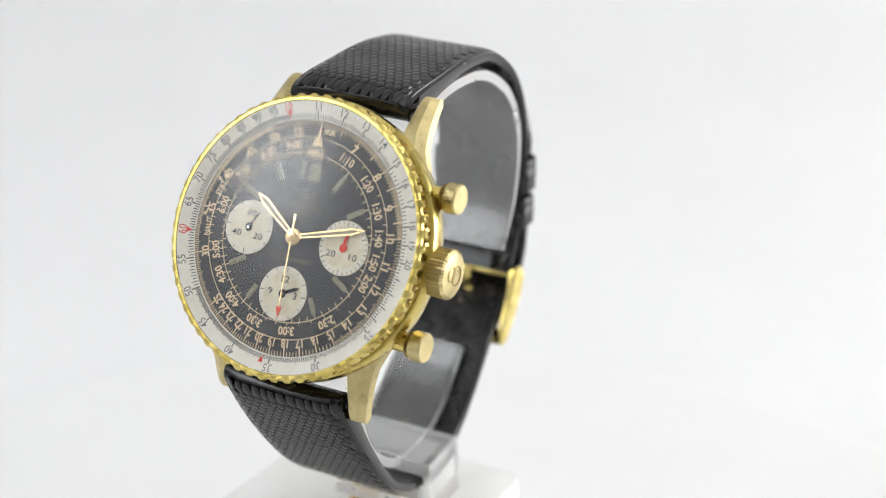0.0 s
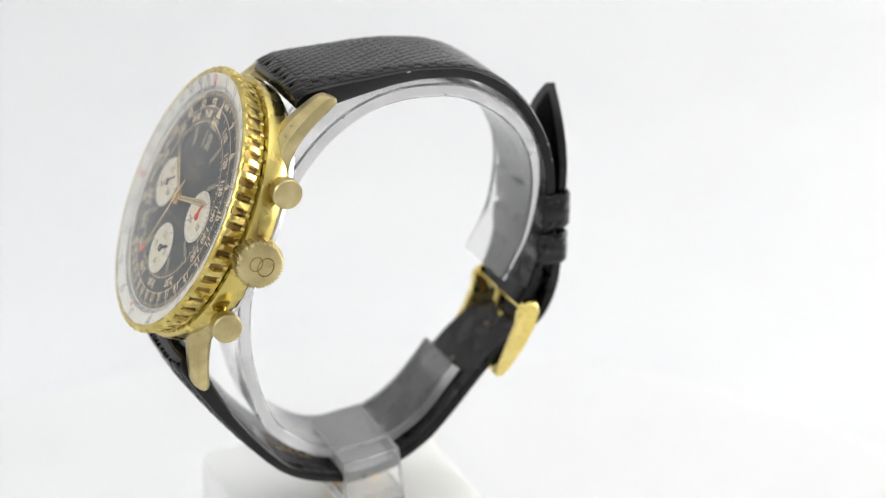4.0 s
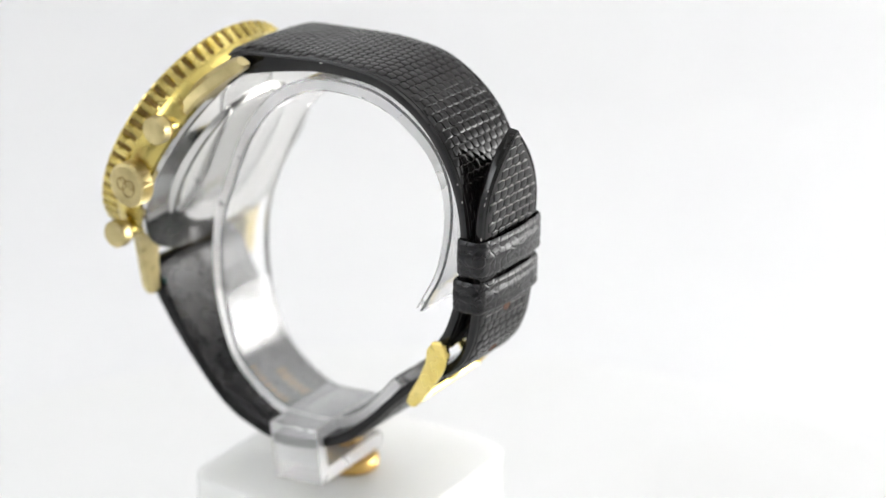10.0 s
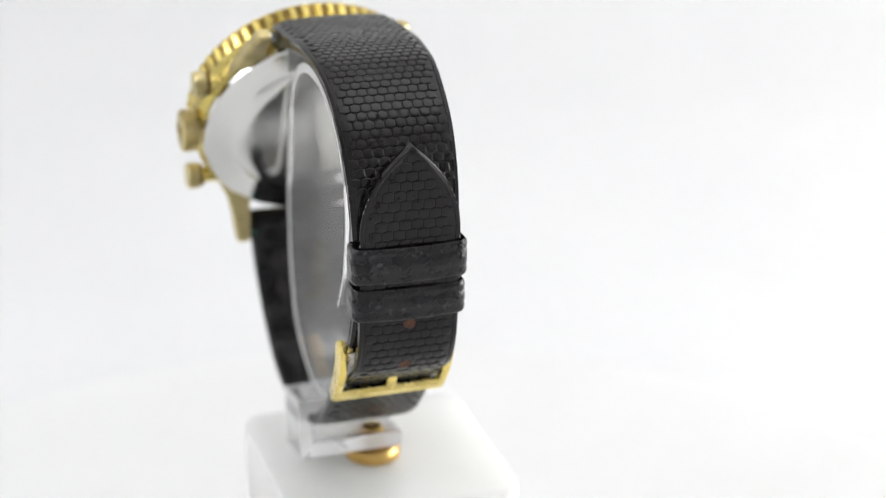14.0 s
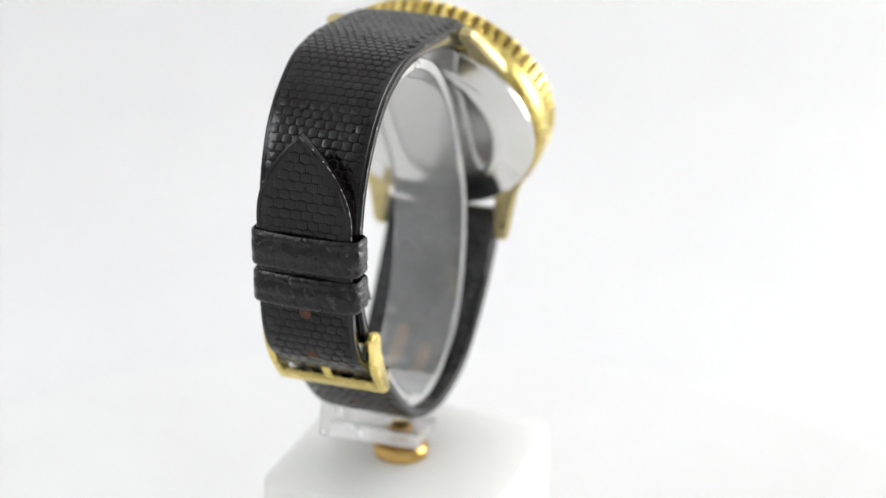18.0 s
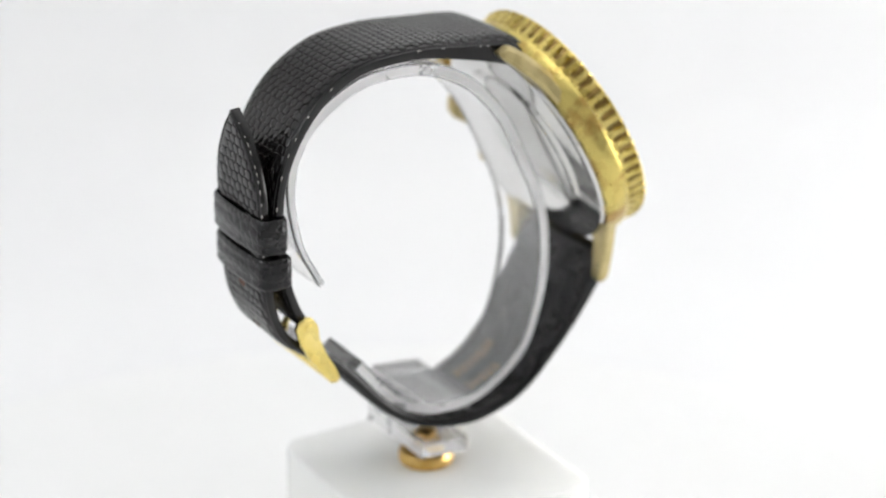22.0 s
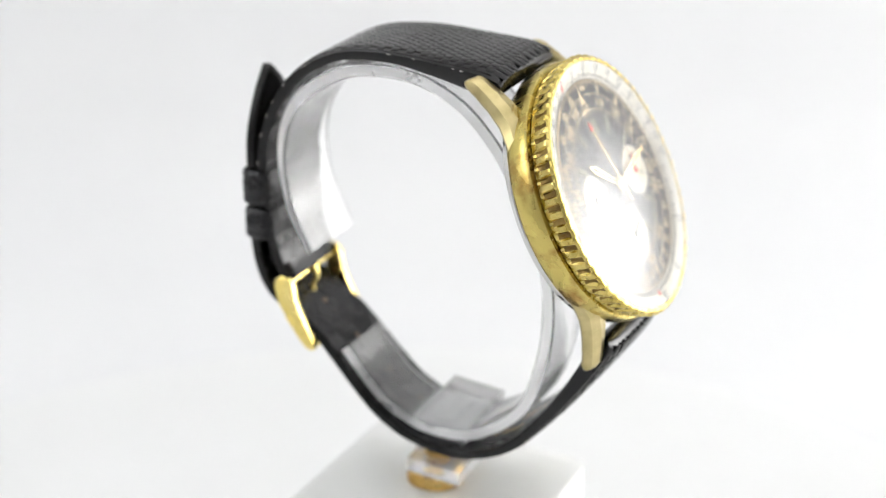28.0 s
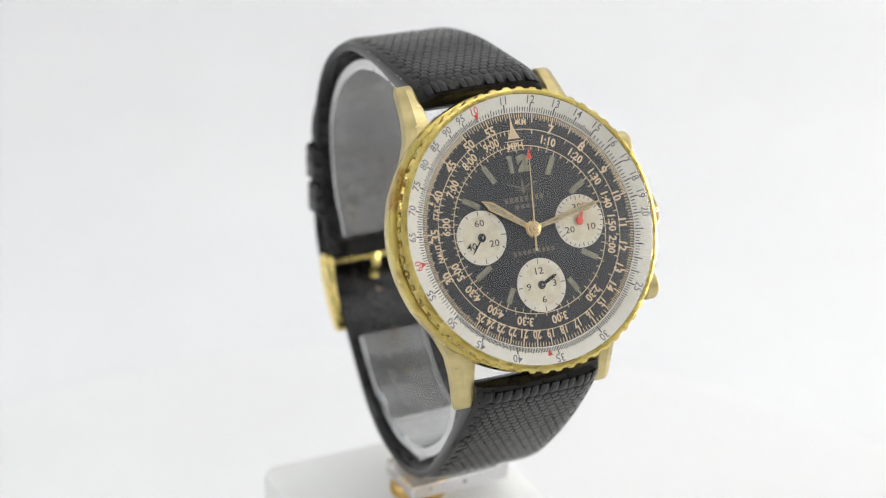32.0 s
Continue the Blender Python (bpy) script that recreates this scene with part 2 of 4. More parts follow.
# ---------------------------------------------------------------- the place
def build_place():
    # paper sweep: floor, bend and back wall in one sheet
    prof = [(-1.2, -0.048), (0.45, -0.048)] + [(0.45 + 0.25 * math.sin(a), 0.202 - 0.25 * math.cos(a)) for a in [math.pi / 2 * k / 12 for k in range(1, 13)]] + [(0.70, 1.3)]
    v, f = [], []
    for y, z in prof:
        v += [(-1300, y * 1000, z * 1000), (420, y * 1000, z * 1000)]
    for i in range(len(prof) - 1):
        f.append((2 * i, 2 * i + 1, 2 * i + 3, 2 * i + 2))
    tagged(part("backdrop", (v, f), PAPER), "seamless white paper sweep behind and under the turntable", "backdrop", kind="structure")
    # Unseen walls, floor and ceiling close the set, white so they bounce fill.
    white = vary(material("white tent fabric", (0.8, 0.8, 0.8), 0.8), (0.78, 0.78, 0.78), (0.83, 0.83, 0.83), 4)
    pale = vary(material("white studio wall", (0.86, 0.86, 0.86), 0.8), (0.84, 0.84, 0.84), (0.88, 0.88, 0.88), 4)
    walls = (("wall_west", box(-720, -700, -600, 720, -60, 1320), white), ("wall_east", box(1000, 1020, -1200, 760, -320, 1320), white), ("wall_north", box(-1320, 1020, 740, 760, -320, 1320), white), ("floor", box(-1320, 1320, -1220, 760, -340, -320), white),
             ("wall_south", box(-1320, 1320, -1220, -1200, -320, 1320), pale), ("ceiling", box(-1320, 1320, -1220, 740, 1300, 1320), pale))
    for name, geo, mat in walls:
        tagged(part(name, geo, mat, smooth=False), "unseen white wall around the set, bounces fill light", "wall", kind="structure")


def build_softbox(eye, target, wide, tall, strength, fall, tint, label):
    """An oval studio softbox: its cloth is brightest in the middle and fades to the rim."""
    m = material("softbox cloth", (0.8, 0.8, 0.8), 0.8)
    tree, bsdf, node, link = nodes_of(m)
    at, long, fade, lit = node("ShaderNodeTexCoord"), node("ShaderNodeVectorMath"), node("ShaderNodeMapRange"), node("ShaderNodeMath")
    size = node("ShaderNodeVectorMath")
    size.operation, long.operation, lit.operation = "MULTIPLY", "LENGTH", "MULTIPLY"
    size.inputs[1].default_value = (1 / wide, 1 / tall, 0)
    fade.interpolation_type = "SMOOTHSTEP"
    fade.inputs["From Min"].default_value, fade.inputs["From Max"].default_value = 0.0, 0.98
    fade.inputs["To Min"].default_value, fade.inputs["To Max"].default_value = 1.0, 0.0
    lit.inputs[1].default_value = strength
    soft_rim = node("ShaderNodeMath")
    soft_rim.operation, soft_rim.inputs[1].default_value = "POWER", fall
    link(at.outputs["Object"], size.inputs[0])
    link(size.outputs["Vector"], long.inputs[0])
    link(long.outputs["Value"], fade.inputs["Value"])
    link(fade.outputs["Result"], soft_rim.inputs[0])
    link(soft_rim.outputs["Value"], lit.inputs[0])
    link(lit.outputs["Value"], bsdf.inputs["Emission Strength"])
    bsdf.inputs["Emission Color"].default_value = (*tint, 1)
    box_ob = empty("softbox")
    tagged(box_ob, label, "studio lamp")
    box_ob.matrix_world = look(eye, target)
    def oval(k, z):
        return [(wide * 1000 * k * math.cos(q), tall * 1000 * k * math.sin(q), z) for q in [2 * math.pi * j / 48 for j in range(48)]]
    part("diffuser", skin([oval(1.0, 0.0), oval(1.0, 1.0)]), m, box_ob, "glowing white cloth", smooth=False)
    part("housing", skin([oval(1.03, -3.0), oval(1.03, 3.0), oval(0.35, 50.0), oval(0.33, 50.0), oval(1.005, 2.0), oval(1.005, -3.0)], capped=False), PAPER, box_ob, "white fabric housing")
    return box_ob


def build_turntable():
    table = empty("turntable")
    part("top_plate", lathe([(0, -22.5), (124.6, -22.5), (126.4, -22.75), (127.7, -23.5), (128.4, -24.7), (128.6, -26.2), (128.6, -34), (127.8, -35), (0, -35)], 160), TABLE_WHITE, table, "round matt white plate")
    part("base_ring", lathe([(0, -35), (124, -35), (124, -42), (122, -44), (112, -48), (0, -48)], 120), TABLE_WHITE, table, "matt white motor base")
    return tagged(table, "round matt white motorised display turntable", "turntable")


# ---------------------------------------------------------------- the stand
MID = -4.9                     # the watch's and the cuff's middle plane


def sawn(ob, way=Vector((0, 1, 0))):
    """Gives the faces that look along way, to and fro, the sawn edge's material."""
    ob.visible_shadow = False
    ob.data.materials.append(ACRYLIC_EDGE)
    for p in ob.data.polygons:
        if abs(p.normal.dot(way)) > 0.9:
            p.material_index = 1


def build_stand():
    stand = empty("display_stand")
    tagged(stand, "clear acrylic watch cuff on a white acrylic block", "display stand")
    # block with rounded upright corners
    x0, x1, y0, y1, r = -27.6, 11.0, -19.4, 19.4, 4.0
    def outline(d):
        pts = []
        for cx, cy, a0 in ((x1 - r, y1 - r, 0), (x0 + r, y1 - r, 90), (x0 + r, y0 + r, 180), (x1 - r, y0 + r, 270)):
            for k in range(7):
                a = radians(a0 + 15 * k)
                pts.append((cx + (r - d) * math.cos(a), cy + (r - d) * math.sin(a)))
        return pts
    part("base_block", skin([[(x, y, z) for x, y in outline(d)] for d, z in ((0.5, -22.5), (0, -22), (0, 11.8), (0.18, 12.25), (0.6, 12.4))]), ACRYLIC_WHITE, stand,
         "glossy white acrylic block", angle=50)
    # cuff: an open oval band
    outer = [(14.2, 49.6), (15.3, 51.6), (18.0, 57), (19.5, 65), (18.6, 71.6), (14.9, 77.3), (7.8, 81.8), (0.5, 83.0), (-6.7, 82.2), (-13.8, 78.6), (-19.9, 72.0), (-24.2, 63.6),
             (-27.4, 56), (-28.6, 48), (-27.8, 39.0), (-24.4, 29.7), (-16.9, 23.7), (-9.7, 22.3), (-4.0, 23.3), (2.0, 26.8), (8.2, 33.9)]
    path, _ = glide(outer, 90)
    loops = []
    for i, q in enumerate(path):
        d = (path[min(i + 1, 90)] - path[max(i - 1, 0)]).normalized()
        nrm = Vector((-d.y, d.x))            # inwards is to the left of the way
        if nrm.dot(Vector((-4, 55)) - q) < 0:
            nrm = -nrm
        th, w, c = 1.1 + 1.0 * smoothstep(0.0, 0.22, i / 90), 7.3, 0.3
        v = w - 2.2 * smoothstep(0.3, 0.65, i / 90) - 1.4 * smoothstep(0.7, 1.0, i / 90)          # narrower towards the lower end
        ends = [(-v + c, 0), (w - c, 0), (w, c), (w, th - c), (w - c, th), (-v + c, th), (-v, th - c), (-v, c)]
        loops.append([(q.x + nrm.x * b, MID - 0.2 + a, q.y + nrm.y * b) for a, b in ends])
    cuff = part("cuff", skin(loops), ACRYLIC, stand, "clear acrylic open cuff with whitish sawn edges", angle=30)
    sawn(cuff)
    # bracket, shaped like a square bracket, open at one side
    prof = [(10.07, -4.9), (10.07, -2.54), (-5.2, -2.54), (-5.2, 2.47), (9.34, 2.47), (9.34, 4.81), (-7.3, 4.81), (-7.3, -4.9)]
    lay = Matrix.Translation((-8.13, -7.32, 20.0)) @ Matrix.Rotation(radians(1.8), 4, "Z") @ Matrix.Rotation(radians(-6.1), 4, "Y")
    geo = moved(skin([[(x, y, z) for y, z in prof] for x in (-5.2, 4.0)]), lay)
    br = part("bracket", geo, ACRYLIC_DULL, stand, "clear acrylic bracket with whitish sawn edges", smooth=False)
    sawn(br, lay.to_3x3() @ Vector((1, 0, 0)))
    # knurled brass screw under the bracket
    kx, ky = KNOB
    knob = part("knob", moved(lathe([(0, 12.41), (3.8, 12.41), (4.35, 12.7), (4.5, 13.1), (4.5, 14.2), (4.2, 14.7), (2.2, 14.85), (2.2, 15.3), (0, 15.3)], 72,
                                    wave=lambda a, i: 0.10 * math.cos(36 * a) if 2 <= i <= 4 else 0.0), Matrix.Translation((kx, ky, 0))), BRASS, stand, "knurled brass screw")
    screw = part("screw_head", moved(lathe([(0, 17.5), (1.7, 17.5), (1.7, 18.0), (1.3, 18.2), (0, 18.2)], 24), Matrix.Translation((kx, ky, 0))), BRASS, stand)
    return stand


KNOB = (-7.3, -1.3)

# ---------------------------------------------------------------- the watch
TILT = radians(26.0)


def face_pose(x, y, z):
    """Where the watch's face stands: right of the dial to -y, twelve up and back. In metres."""
    return Matrix(((0, math.sin(TILT), -math.cos(TILT), x * SCALE), (-1, 0, 0, y * SCALE), (0, math.cos(TILT), math.sin(TILT), z * SCALE), (0, 0, 0, 1)))


CASE_M = face_pose(-34.1, -5.2, 67.05)     # case, lugs, back, crown
DIAL_M = face_pose(-34.9, -5.2, 67.25)     # dial, bezel and crystal, which stand a little proud


def log_turn(v, at):
    return 360 * (math.log10(v) - math.log10(at))


def scale_steps():
    """Marks of a slide rule's decade: value and length class."""
    out = []
    for k in range(100, 1000):
        v = k / 10
        if v < 15 or v < 25 and k % 2 == 0:
            out.append((v, 2 if k % 10 == 0 else (1 if k % 5 == 0 else 0)))
        elif 25 <= v < 50 and k % 2 == 0:
            out.append((v, 2 if k % 50 == 0 else (1 if k % 10 == 0 else 0)))
        elif v >= 50 and k % 5 == 0:
            out.append((v, 2 if k % 50 == 0 else (1 if k % 10 == 0 else 0)))
    return out


def build_dial(watch):
    dial = part("dial", lathe([(0, 0), (17.2, 0), (17.2, -0.6), (0, -0.6)], 128), DIAL_BLACK, watch, "black lacquered dial with cream scales", m=DIAL_M)
    z = 0.03

    def print_on(name, geo, mat, parent, label="", smooth=True):
        return part(name, ([(x * 1.035, y * 1.035, h) for x, y, h in geo[0]], geo[1]), mat, parent, label, smooth)

    # slide rule marks at the dial's rim, sixty at the top
    print_on("scale_marks", bars([(log_turn(v, 60), 15.95 - (0.5, 0.75, 1.15)[c], 16.05, 0.125 if c < 2 else 0.2) for v, c in scale_steps()], z), CREAM, dial, smooth=False)
    print_on("scale_circle", join(ring(13.77, 13.88, z), ring(11.5, 11.61, z)), CREAM, dial, smooth=False)
    steps = [(log_turn(v / 6, 10) % 360, 11.56, 12.0, 0.12) for v in range(60, 600, 10)]
    print_on("hour_marks", bars(steps + [(6 * k, 10.95 if k % 5 else 10.6, 11.55, 0.12) for k in range(60)], z), CREAM, dial, smooth=False)
    print_on("minute_marks", bars([(log_turn(v, 60), 13.2, 13.82, 0.13) for v in (30, 31, 32, 33, 34, 35, 36, 37, 38, 39, 40, 41, 42, 43, 44, 45, 46, 47, 48, 49, 50, 51, 52, 53, 54, 55, 56, 57, 58, 59)]
                             + [(log_turn(v, 60), 13.2, 13.82, 0.13) for v in (65, 75, 85, 95, 105, 115, 125, 135, 145)], z), CREAM, dial, smooth=False)
    for v in (7, 8, 9):
        print_on("numeral", word(str(v), 1.4, round_at(log_turn(v, 6), 14.3, z + 0.02), 1.0), CREAM, dial, smooth=False)
    for v in list(range(10, 26)) + [30, 35, 40, 45, 50, 55]:
        print_on("numeral", word(str(v), 1.3, round_at(log_turn(v, 60), 14.35, z + 0.02), 0.95 if v < 15 or v > 25 else 0.76), CREAM, dial, smooth=False)
    for h, mi in ((1, 10), (1, 20), (1, 30), (1, 40), (1, 50), (2, 0), (2, 30), (3, 0), (3, 30), (4, 0), (4, 30), (5, 0), (6, 0), (7, 0), (8, 0), (9, 0)):
        print_on("numeral", word(f"{h}:{mi:02d}", 1.25, round_at(log_turn(h * 60 + mi, 60), 12.65, z + 0.02), 0.9), CREAM, dial, smooth=False)
    for text, a, r, hgt in (("STAT.", 288.5, 14.2, 0.85), ("NAUT.", 266.0, 14.2, 0.85), ("KM", 6.4, 14.85, 0.85)):
        print_on("lettering", word(text, hgt, round_at(a, r, z + 0.02), 0.85), CREAM, dial, smooth=False)
    print_on("lettering", word("MPH", 0.95, round_at(0, 11.62, z + 0.04), 0.95), CREAM, dial, smooth=False)
    print_on("lettering_frame", join(([(-1.45, 10.95, z + 0.03), (1.45, 10.95, z + 0.03), (1.45, 11.03, z + 0.03), (-1.45, 11.03, z + 0.03)], [(0, 1, 2, 3)]),
                                ([(-1.45, 12.2, z + 0.03), (1.45, 12.2, z + 0.03), (1.45, 12.32, z + 0.03), (-1.45, 12.32, z + 0.03)], [(0, 1, 2, 3)])), CREAM, dial, smooth=False)
    print_on("arrow", ([(-0.95, 12.6, z + 0.03), (0.95, 12.6, z + 0.03), (0.3, 13.9, z + 0.03), (0, 15.8, z + 0.03), (-0.3, 13.9, z + 0.03)], [(0, 1, 2, 3, 4)]), CREAM, dial, smooth=False)
    print_on("arrow", moved(([(-0.28, 0, 0), (0.28, 0, 0), (0, 0.7, 0)], [(0, 1, 2)]), round_at(3.2, 14.6, z + 0.03)), CREAM, dial, smooth=False)
    for a in (275.7 - 3.5, 296.6 - 4.6):
        print_on("arrow", moved(([(-0.28, 0, 0), (0.28, 0, 0), (0, 0.8, 0)], [(0, 1, 2)]), round_at(a, 14.8, z + 0.03)), CREAM, dial, smooth=False)
    # hour bars and the large twelve
    for hour in (1, 2, 4, 5, 7, 8, 10, 11):
        r0 = 8.1 if hour in (1, 11, 4, 8, 2, 10) else 8.6
        geo = moved(([(-0.4, r0, 0.05), (0.4, r0, 0.05), (0.4, 10.85, 0.05), (-0.4, 10.85, 0.05), (-0.3, r0 + 0.1, 0.14), (0.3, r0 + 0.1, 0.14), (0.3, 10.75, 0.14), (-0.3, 10.75, 0.14)],
                     [(0, 1, 5, 4), (1, 2, 6, 5), (2, 3, 7, 6), (3, 0, 4, 7), (4, 5, 6, 7)]), round_at(30 * hour, 0, 0))
        print_on("hour_bar", geo, OLIVE, dial, "aged luminous hour bar", smooth=False)
    print_on("numeral_twelve", join(word("2", 2.45, Matrix.Translation((0.72, 9.15, 0.09)), 1.15), ([(-1.55, 7.92, 0.09), (-0.9, 7.92, 0.09), (-0.9, 10.38, 0.09), (-1.75, 10.38, 0.09), (-1.75, 10.0, 0.09), (-1.55, 10.0, 0.09)], [(0, 1, 2, 3, 4, 5)])),
         OLIVE, dial, "aged luminous twelve", smooth=False)
    # emblem and the maker's lines, as plain shapes
    wings = []
    for s in (-1, 1):
        wings.append(([(s * 0.35, 6.0, z), (s * 2.2, 6.55, z), (s * 2.35, 6.4, z), (s * 1.3, 6.05, z), (s * 0.35, 5.7, z)], [(0, 1, 2, 3, 4)]))
        wings.append(([(s * 0.25, 5.6, z), (s * 1.2, 5.5, z), (s * 0.3, 5.35, z)], [(0, 1, 2)]))
    wings.append(([(-0.25, 5.1, z), (0.25, 5.1, z), (0.12, 6.9, z), (-0.12, 6.9, z)], [(0, 1, 2, 3)]))
    print_on("emblem", join(*wings), GREY_BROWN, dial, "faded printed emblem", smooth=False)
    for y, w, h in ((4.3, 6.2, 0.75), (3.25, 3.4, 0.55), (-3.0, 6.6, 0.6)):
        n = int(w / 0.7)
        dashes = [([(-w / 2 + k * w / n, y - h / 2, z), (-w / 2 + (k + 0.62) * w / n, y - h / 2, z), (-w / 2 + (k + 0.62) * w / n, y + h / 2, z), (-w / 2 + k * w / n, y + h / 2, z)], [(0, 1, 2, 3)]) for k in range(n)]
        print_on("print_bar", join(*dashes), GREY_BROWN, dial, "faded printed line", smooth=False)
    # sub-dials
    for name, cx, cy, nums, step in (("seconds_dial", -7.85, 0, (("60", 0), ("20", 120), ("40", 240)), 30), ("minutes_dial", 7.85, 0, (("30", 0), ("10", 120), ("20", 240)), 12),
                                     ("hours_dial", 0, -8.0, (("12", 0), ("3", 90), ("6", 180), ("9", 270)), 30)):
        prof = [(0, 0.05), (2.9, 0.05), (2.95, 0.09), (3.75, 0.11), (3.85, 0.06), (3.85, 0.0), (0, 0.0)]
        sub = part(name, moved(lathe(prof, 72), Matrix.Translation((cx, cy, 0.01))), CREAM_DIAL, dial, "aged cream sub-dial")
        at = Matrix.Translation((cx, cy, 0.13))
        part("sub_rim", moved(ring(2.98, 3.78, 0.005, 72), at), SUB_RIM, dial, "paler cream rim", smooth=False)
        rows = [(a, 3.05 if a % 90 == 0 or name == "minutes_dial" and a % 60 == 0 else 3.35, 3.72, 0.11) for a in range(0, 360, step)]
        part("sub_marks", moved(bars(rows, 0.02), at), BLACK_INK, dial, smooth=False)
        for text, a in nums:
            q = round_at(a, 2.05, 0.0)
            part("numeral", word(text, 0.95, Matrix.Translation((cx + q.translation.x, cy + q.translation.y, 0.135)), 1.2, THIN), BLACK_INK, dial, smooth=False)
    return dial


GREY_BROWN = material("faded print", (0.17, 0.15, 0.12), 0.6)


def build_chapter_ring(watch):
    geo = lathe([(16.68, 0.06), (16.8, 0.12), (19.35, 0.8), (19.35, -0.5), (16.68, -0.5), (16.68, 0.06)], 144)
    geo = (geo[0], geo[1][:-2])
    rng = part("slide_rule_ring", geo, SILVER, watch, "silvered white slide-rule ring", m=DIAL_M)
    def up(r):
        return 0.12 + (r - 16.8) * 0.268 + 0.03
    def lift(g):
        return [(x, y, up(math.hypot(x, y))) for x, y, _ in g[0]], g[1]
    turn = lambda v: log_turn(v, 10) - 17.5
    part("ring_marks", lift(bars([(turn(v), 16.82, 16.82 + (0.62, 0.8, 1.15)[c], 0.12 if c < 2 else 0.17) for v, c in scale_steps()], 0)), BLACK_INK, rng, smooth=False)
    for v in list(range(10, 21)) + [25, 30, 35, 40, 45, 50, 55, 60, 65, 70, 75, 80, 85, 90, 95]:
        g = lift(word(str(v), 1.12, round_at(turn(v), 18.55, 0), 0.95, THIN))
        part("numeral", g, RED_INK if v in (10, 60) else GREY_INK, rng, smooth=False)
    for v in (10, 36, 60):
        g = lift(moved(([(-0.42, 0.75, 0), (0.42, 0.75, 0), (0, -0.25, 0)], [(0, 1, 2)]), round_at(turn(v), 17.25, 0)))
        part("red_pointer", g, RED_INK, rng, "small orange red triangle", smooth=False)


def build_pointers(watch):
    def blade(w0, w1, tip, start, z):
        return [(-w0 / 2, start, z), (w0 / 2, start, z), (w1 / 2, tip * 0.8, z), (0, tip, z), (-w1 / 2, tip * 0.8, z)]
    def hand(name, w0, w1, tip, start, z, mat, label, lume=True, tail=None, hub=None):
        o = blade(w0, w1, tip, start, 0)
        body = prism([(x, y) for x, y, _ in o], z, z + 0.16, 0.05)
        geo = [body]
        if tail:
            geo.append(prism([(-tail[1] / 2, -tail[0]), (tail[1] / 2, -tail[0]), (w0 / 2, start + 0.01), (-w0 / 2, start + 0.01)], z, z + 0.14, 0.04))
        if hub:
            geo.append(lathe([(0, z + 0.02), (hub, z + 0.02), (hub, z + 0.24), (hub * 0.8, z + 0.3), (0, z + 0.3)], 28))
        ob = part(name, join(*geo), mat, watch, label, m=DIAL_M)
        if lume:
            part("lume", ([(-w0 * 0.22, start + 1.2, z + 0.175), (w0 * 0.22, start + 1.2, z + 0.175), (w1 * 0.24, tip * 0.8, z + 0.175), (0, tip * 0.93, z + 0.175), (-w1 * 0.24, tip * 0.8, z + 0.175)],
                          [(0, 1, 2, 3, 4)]), LUME, ob, "cream luminous strip", smooth=False)
        return ob
    made = {}
    made["hour"] = hand("hour_pointer", 0.7, 1.3, 8.9, 0.2, 0.55, HAND_GOLD, "pale gold hour pointer with cream strip", hub=1.2)
    made["minute"] = hand("minute_pointer", 0.65, 1.0, 11.7, 0.2, 0.85, HAND_GOLD, "pale gold minute pointer with cream strip", hub=1.1)
    sec = hand("sweep_pointer", 0.22, 0.16, 11.3, 0.0, 1.15, HAND_GOLD, "thin gold sweep pointer with red arrow tip", lume=False, tail=(3.2, 0.42), hub=0.75)
    part("red_tip", prism([(-0.42, 9.9), (0.42, 9.9), (0, 11.4)], 1.17, 1.34), RED_INK, sec, "orange red arrow tip", smooth=False)
    part("hub_cap", lathe([(0, 1.4), (0.36, 1.4), (0.3, 1.62), (0, 1.66)], 20), HAND_GOLD, sec)
    made["sweep"] = sec
    for key, cx, cy, ln, w, mat, label in (("seconds", -7.85, 0, 2.9, 0.2, BLACK_INK, "thin black sub-dial pointer"), ("minutes", 7.85, 0, 2.7, 0.5, RED_INK, "orange red sub-dial pointer"),
                                           ("hours", 0, -8.0, 2.8, 0.5, BLACK_INK, "black sub-dial pointer")):
        geo = join(prism([(-w * 0.4, -0.5), (w * 0.4, -0.5), (w / 2, ln * 0.8), (0, ln), (-w / 2, ln * 0.8)], 0.2, 0.32), lathe([(0, 0.16), (0.62, 0.16), (0.45, 0.36), (0, 0.36)], 24))
        ob = part("sub_pointer", geo, mat, watch, label, m=DIAL_M)
        made[key] = ob
        ob["centre"] = (cx, cy)
        part("pivot", lathe([(0, 0.36), (0.2, 0.36), (0.18, 0.42), (0, 0.42)], 14), STEEL if key != "minutes" else RED_INK, ob)
    return made


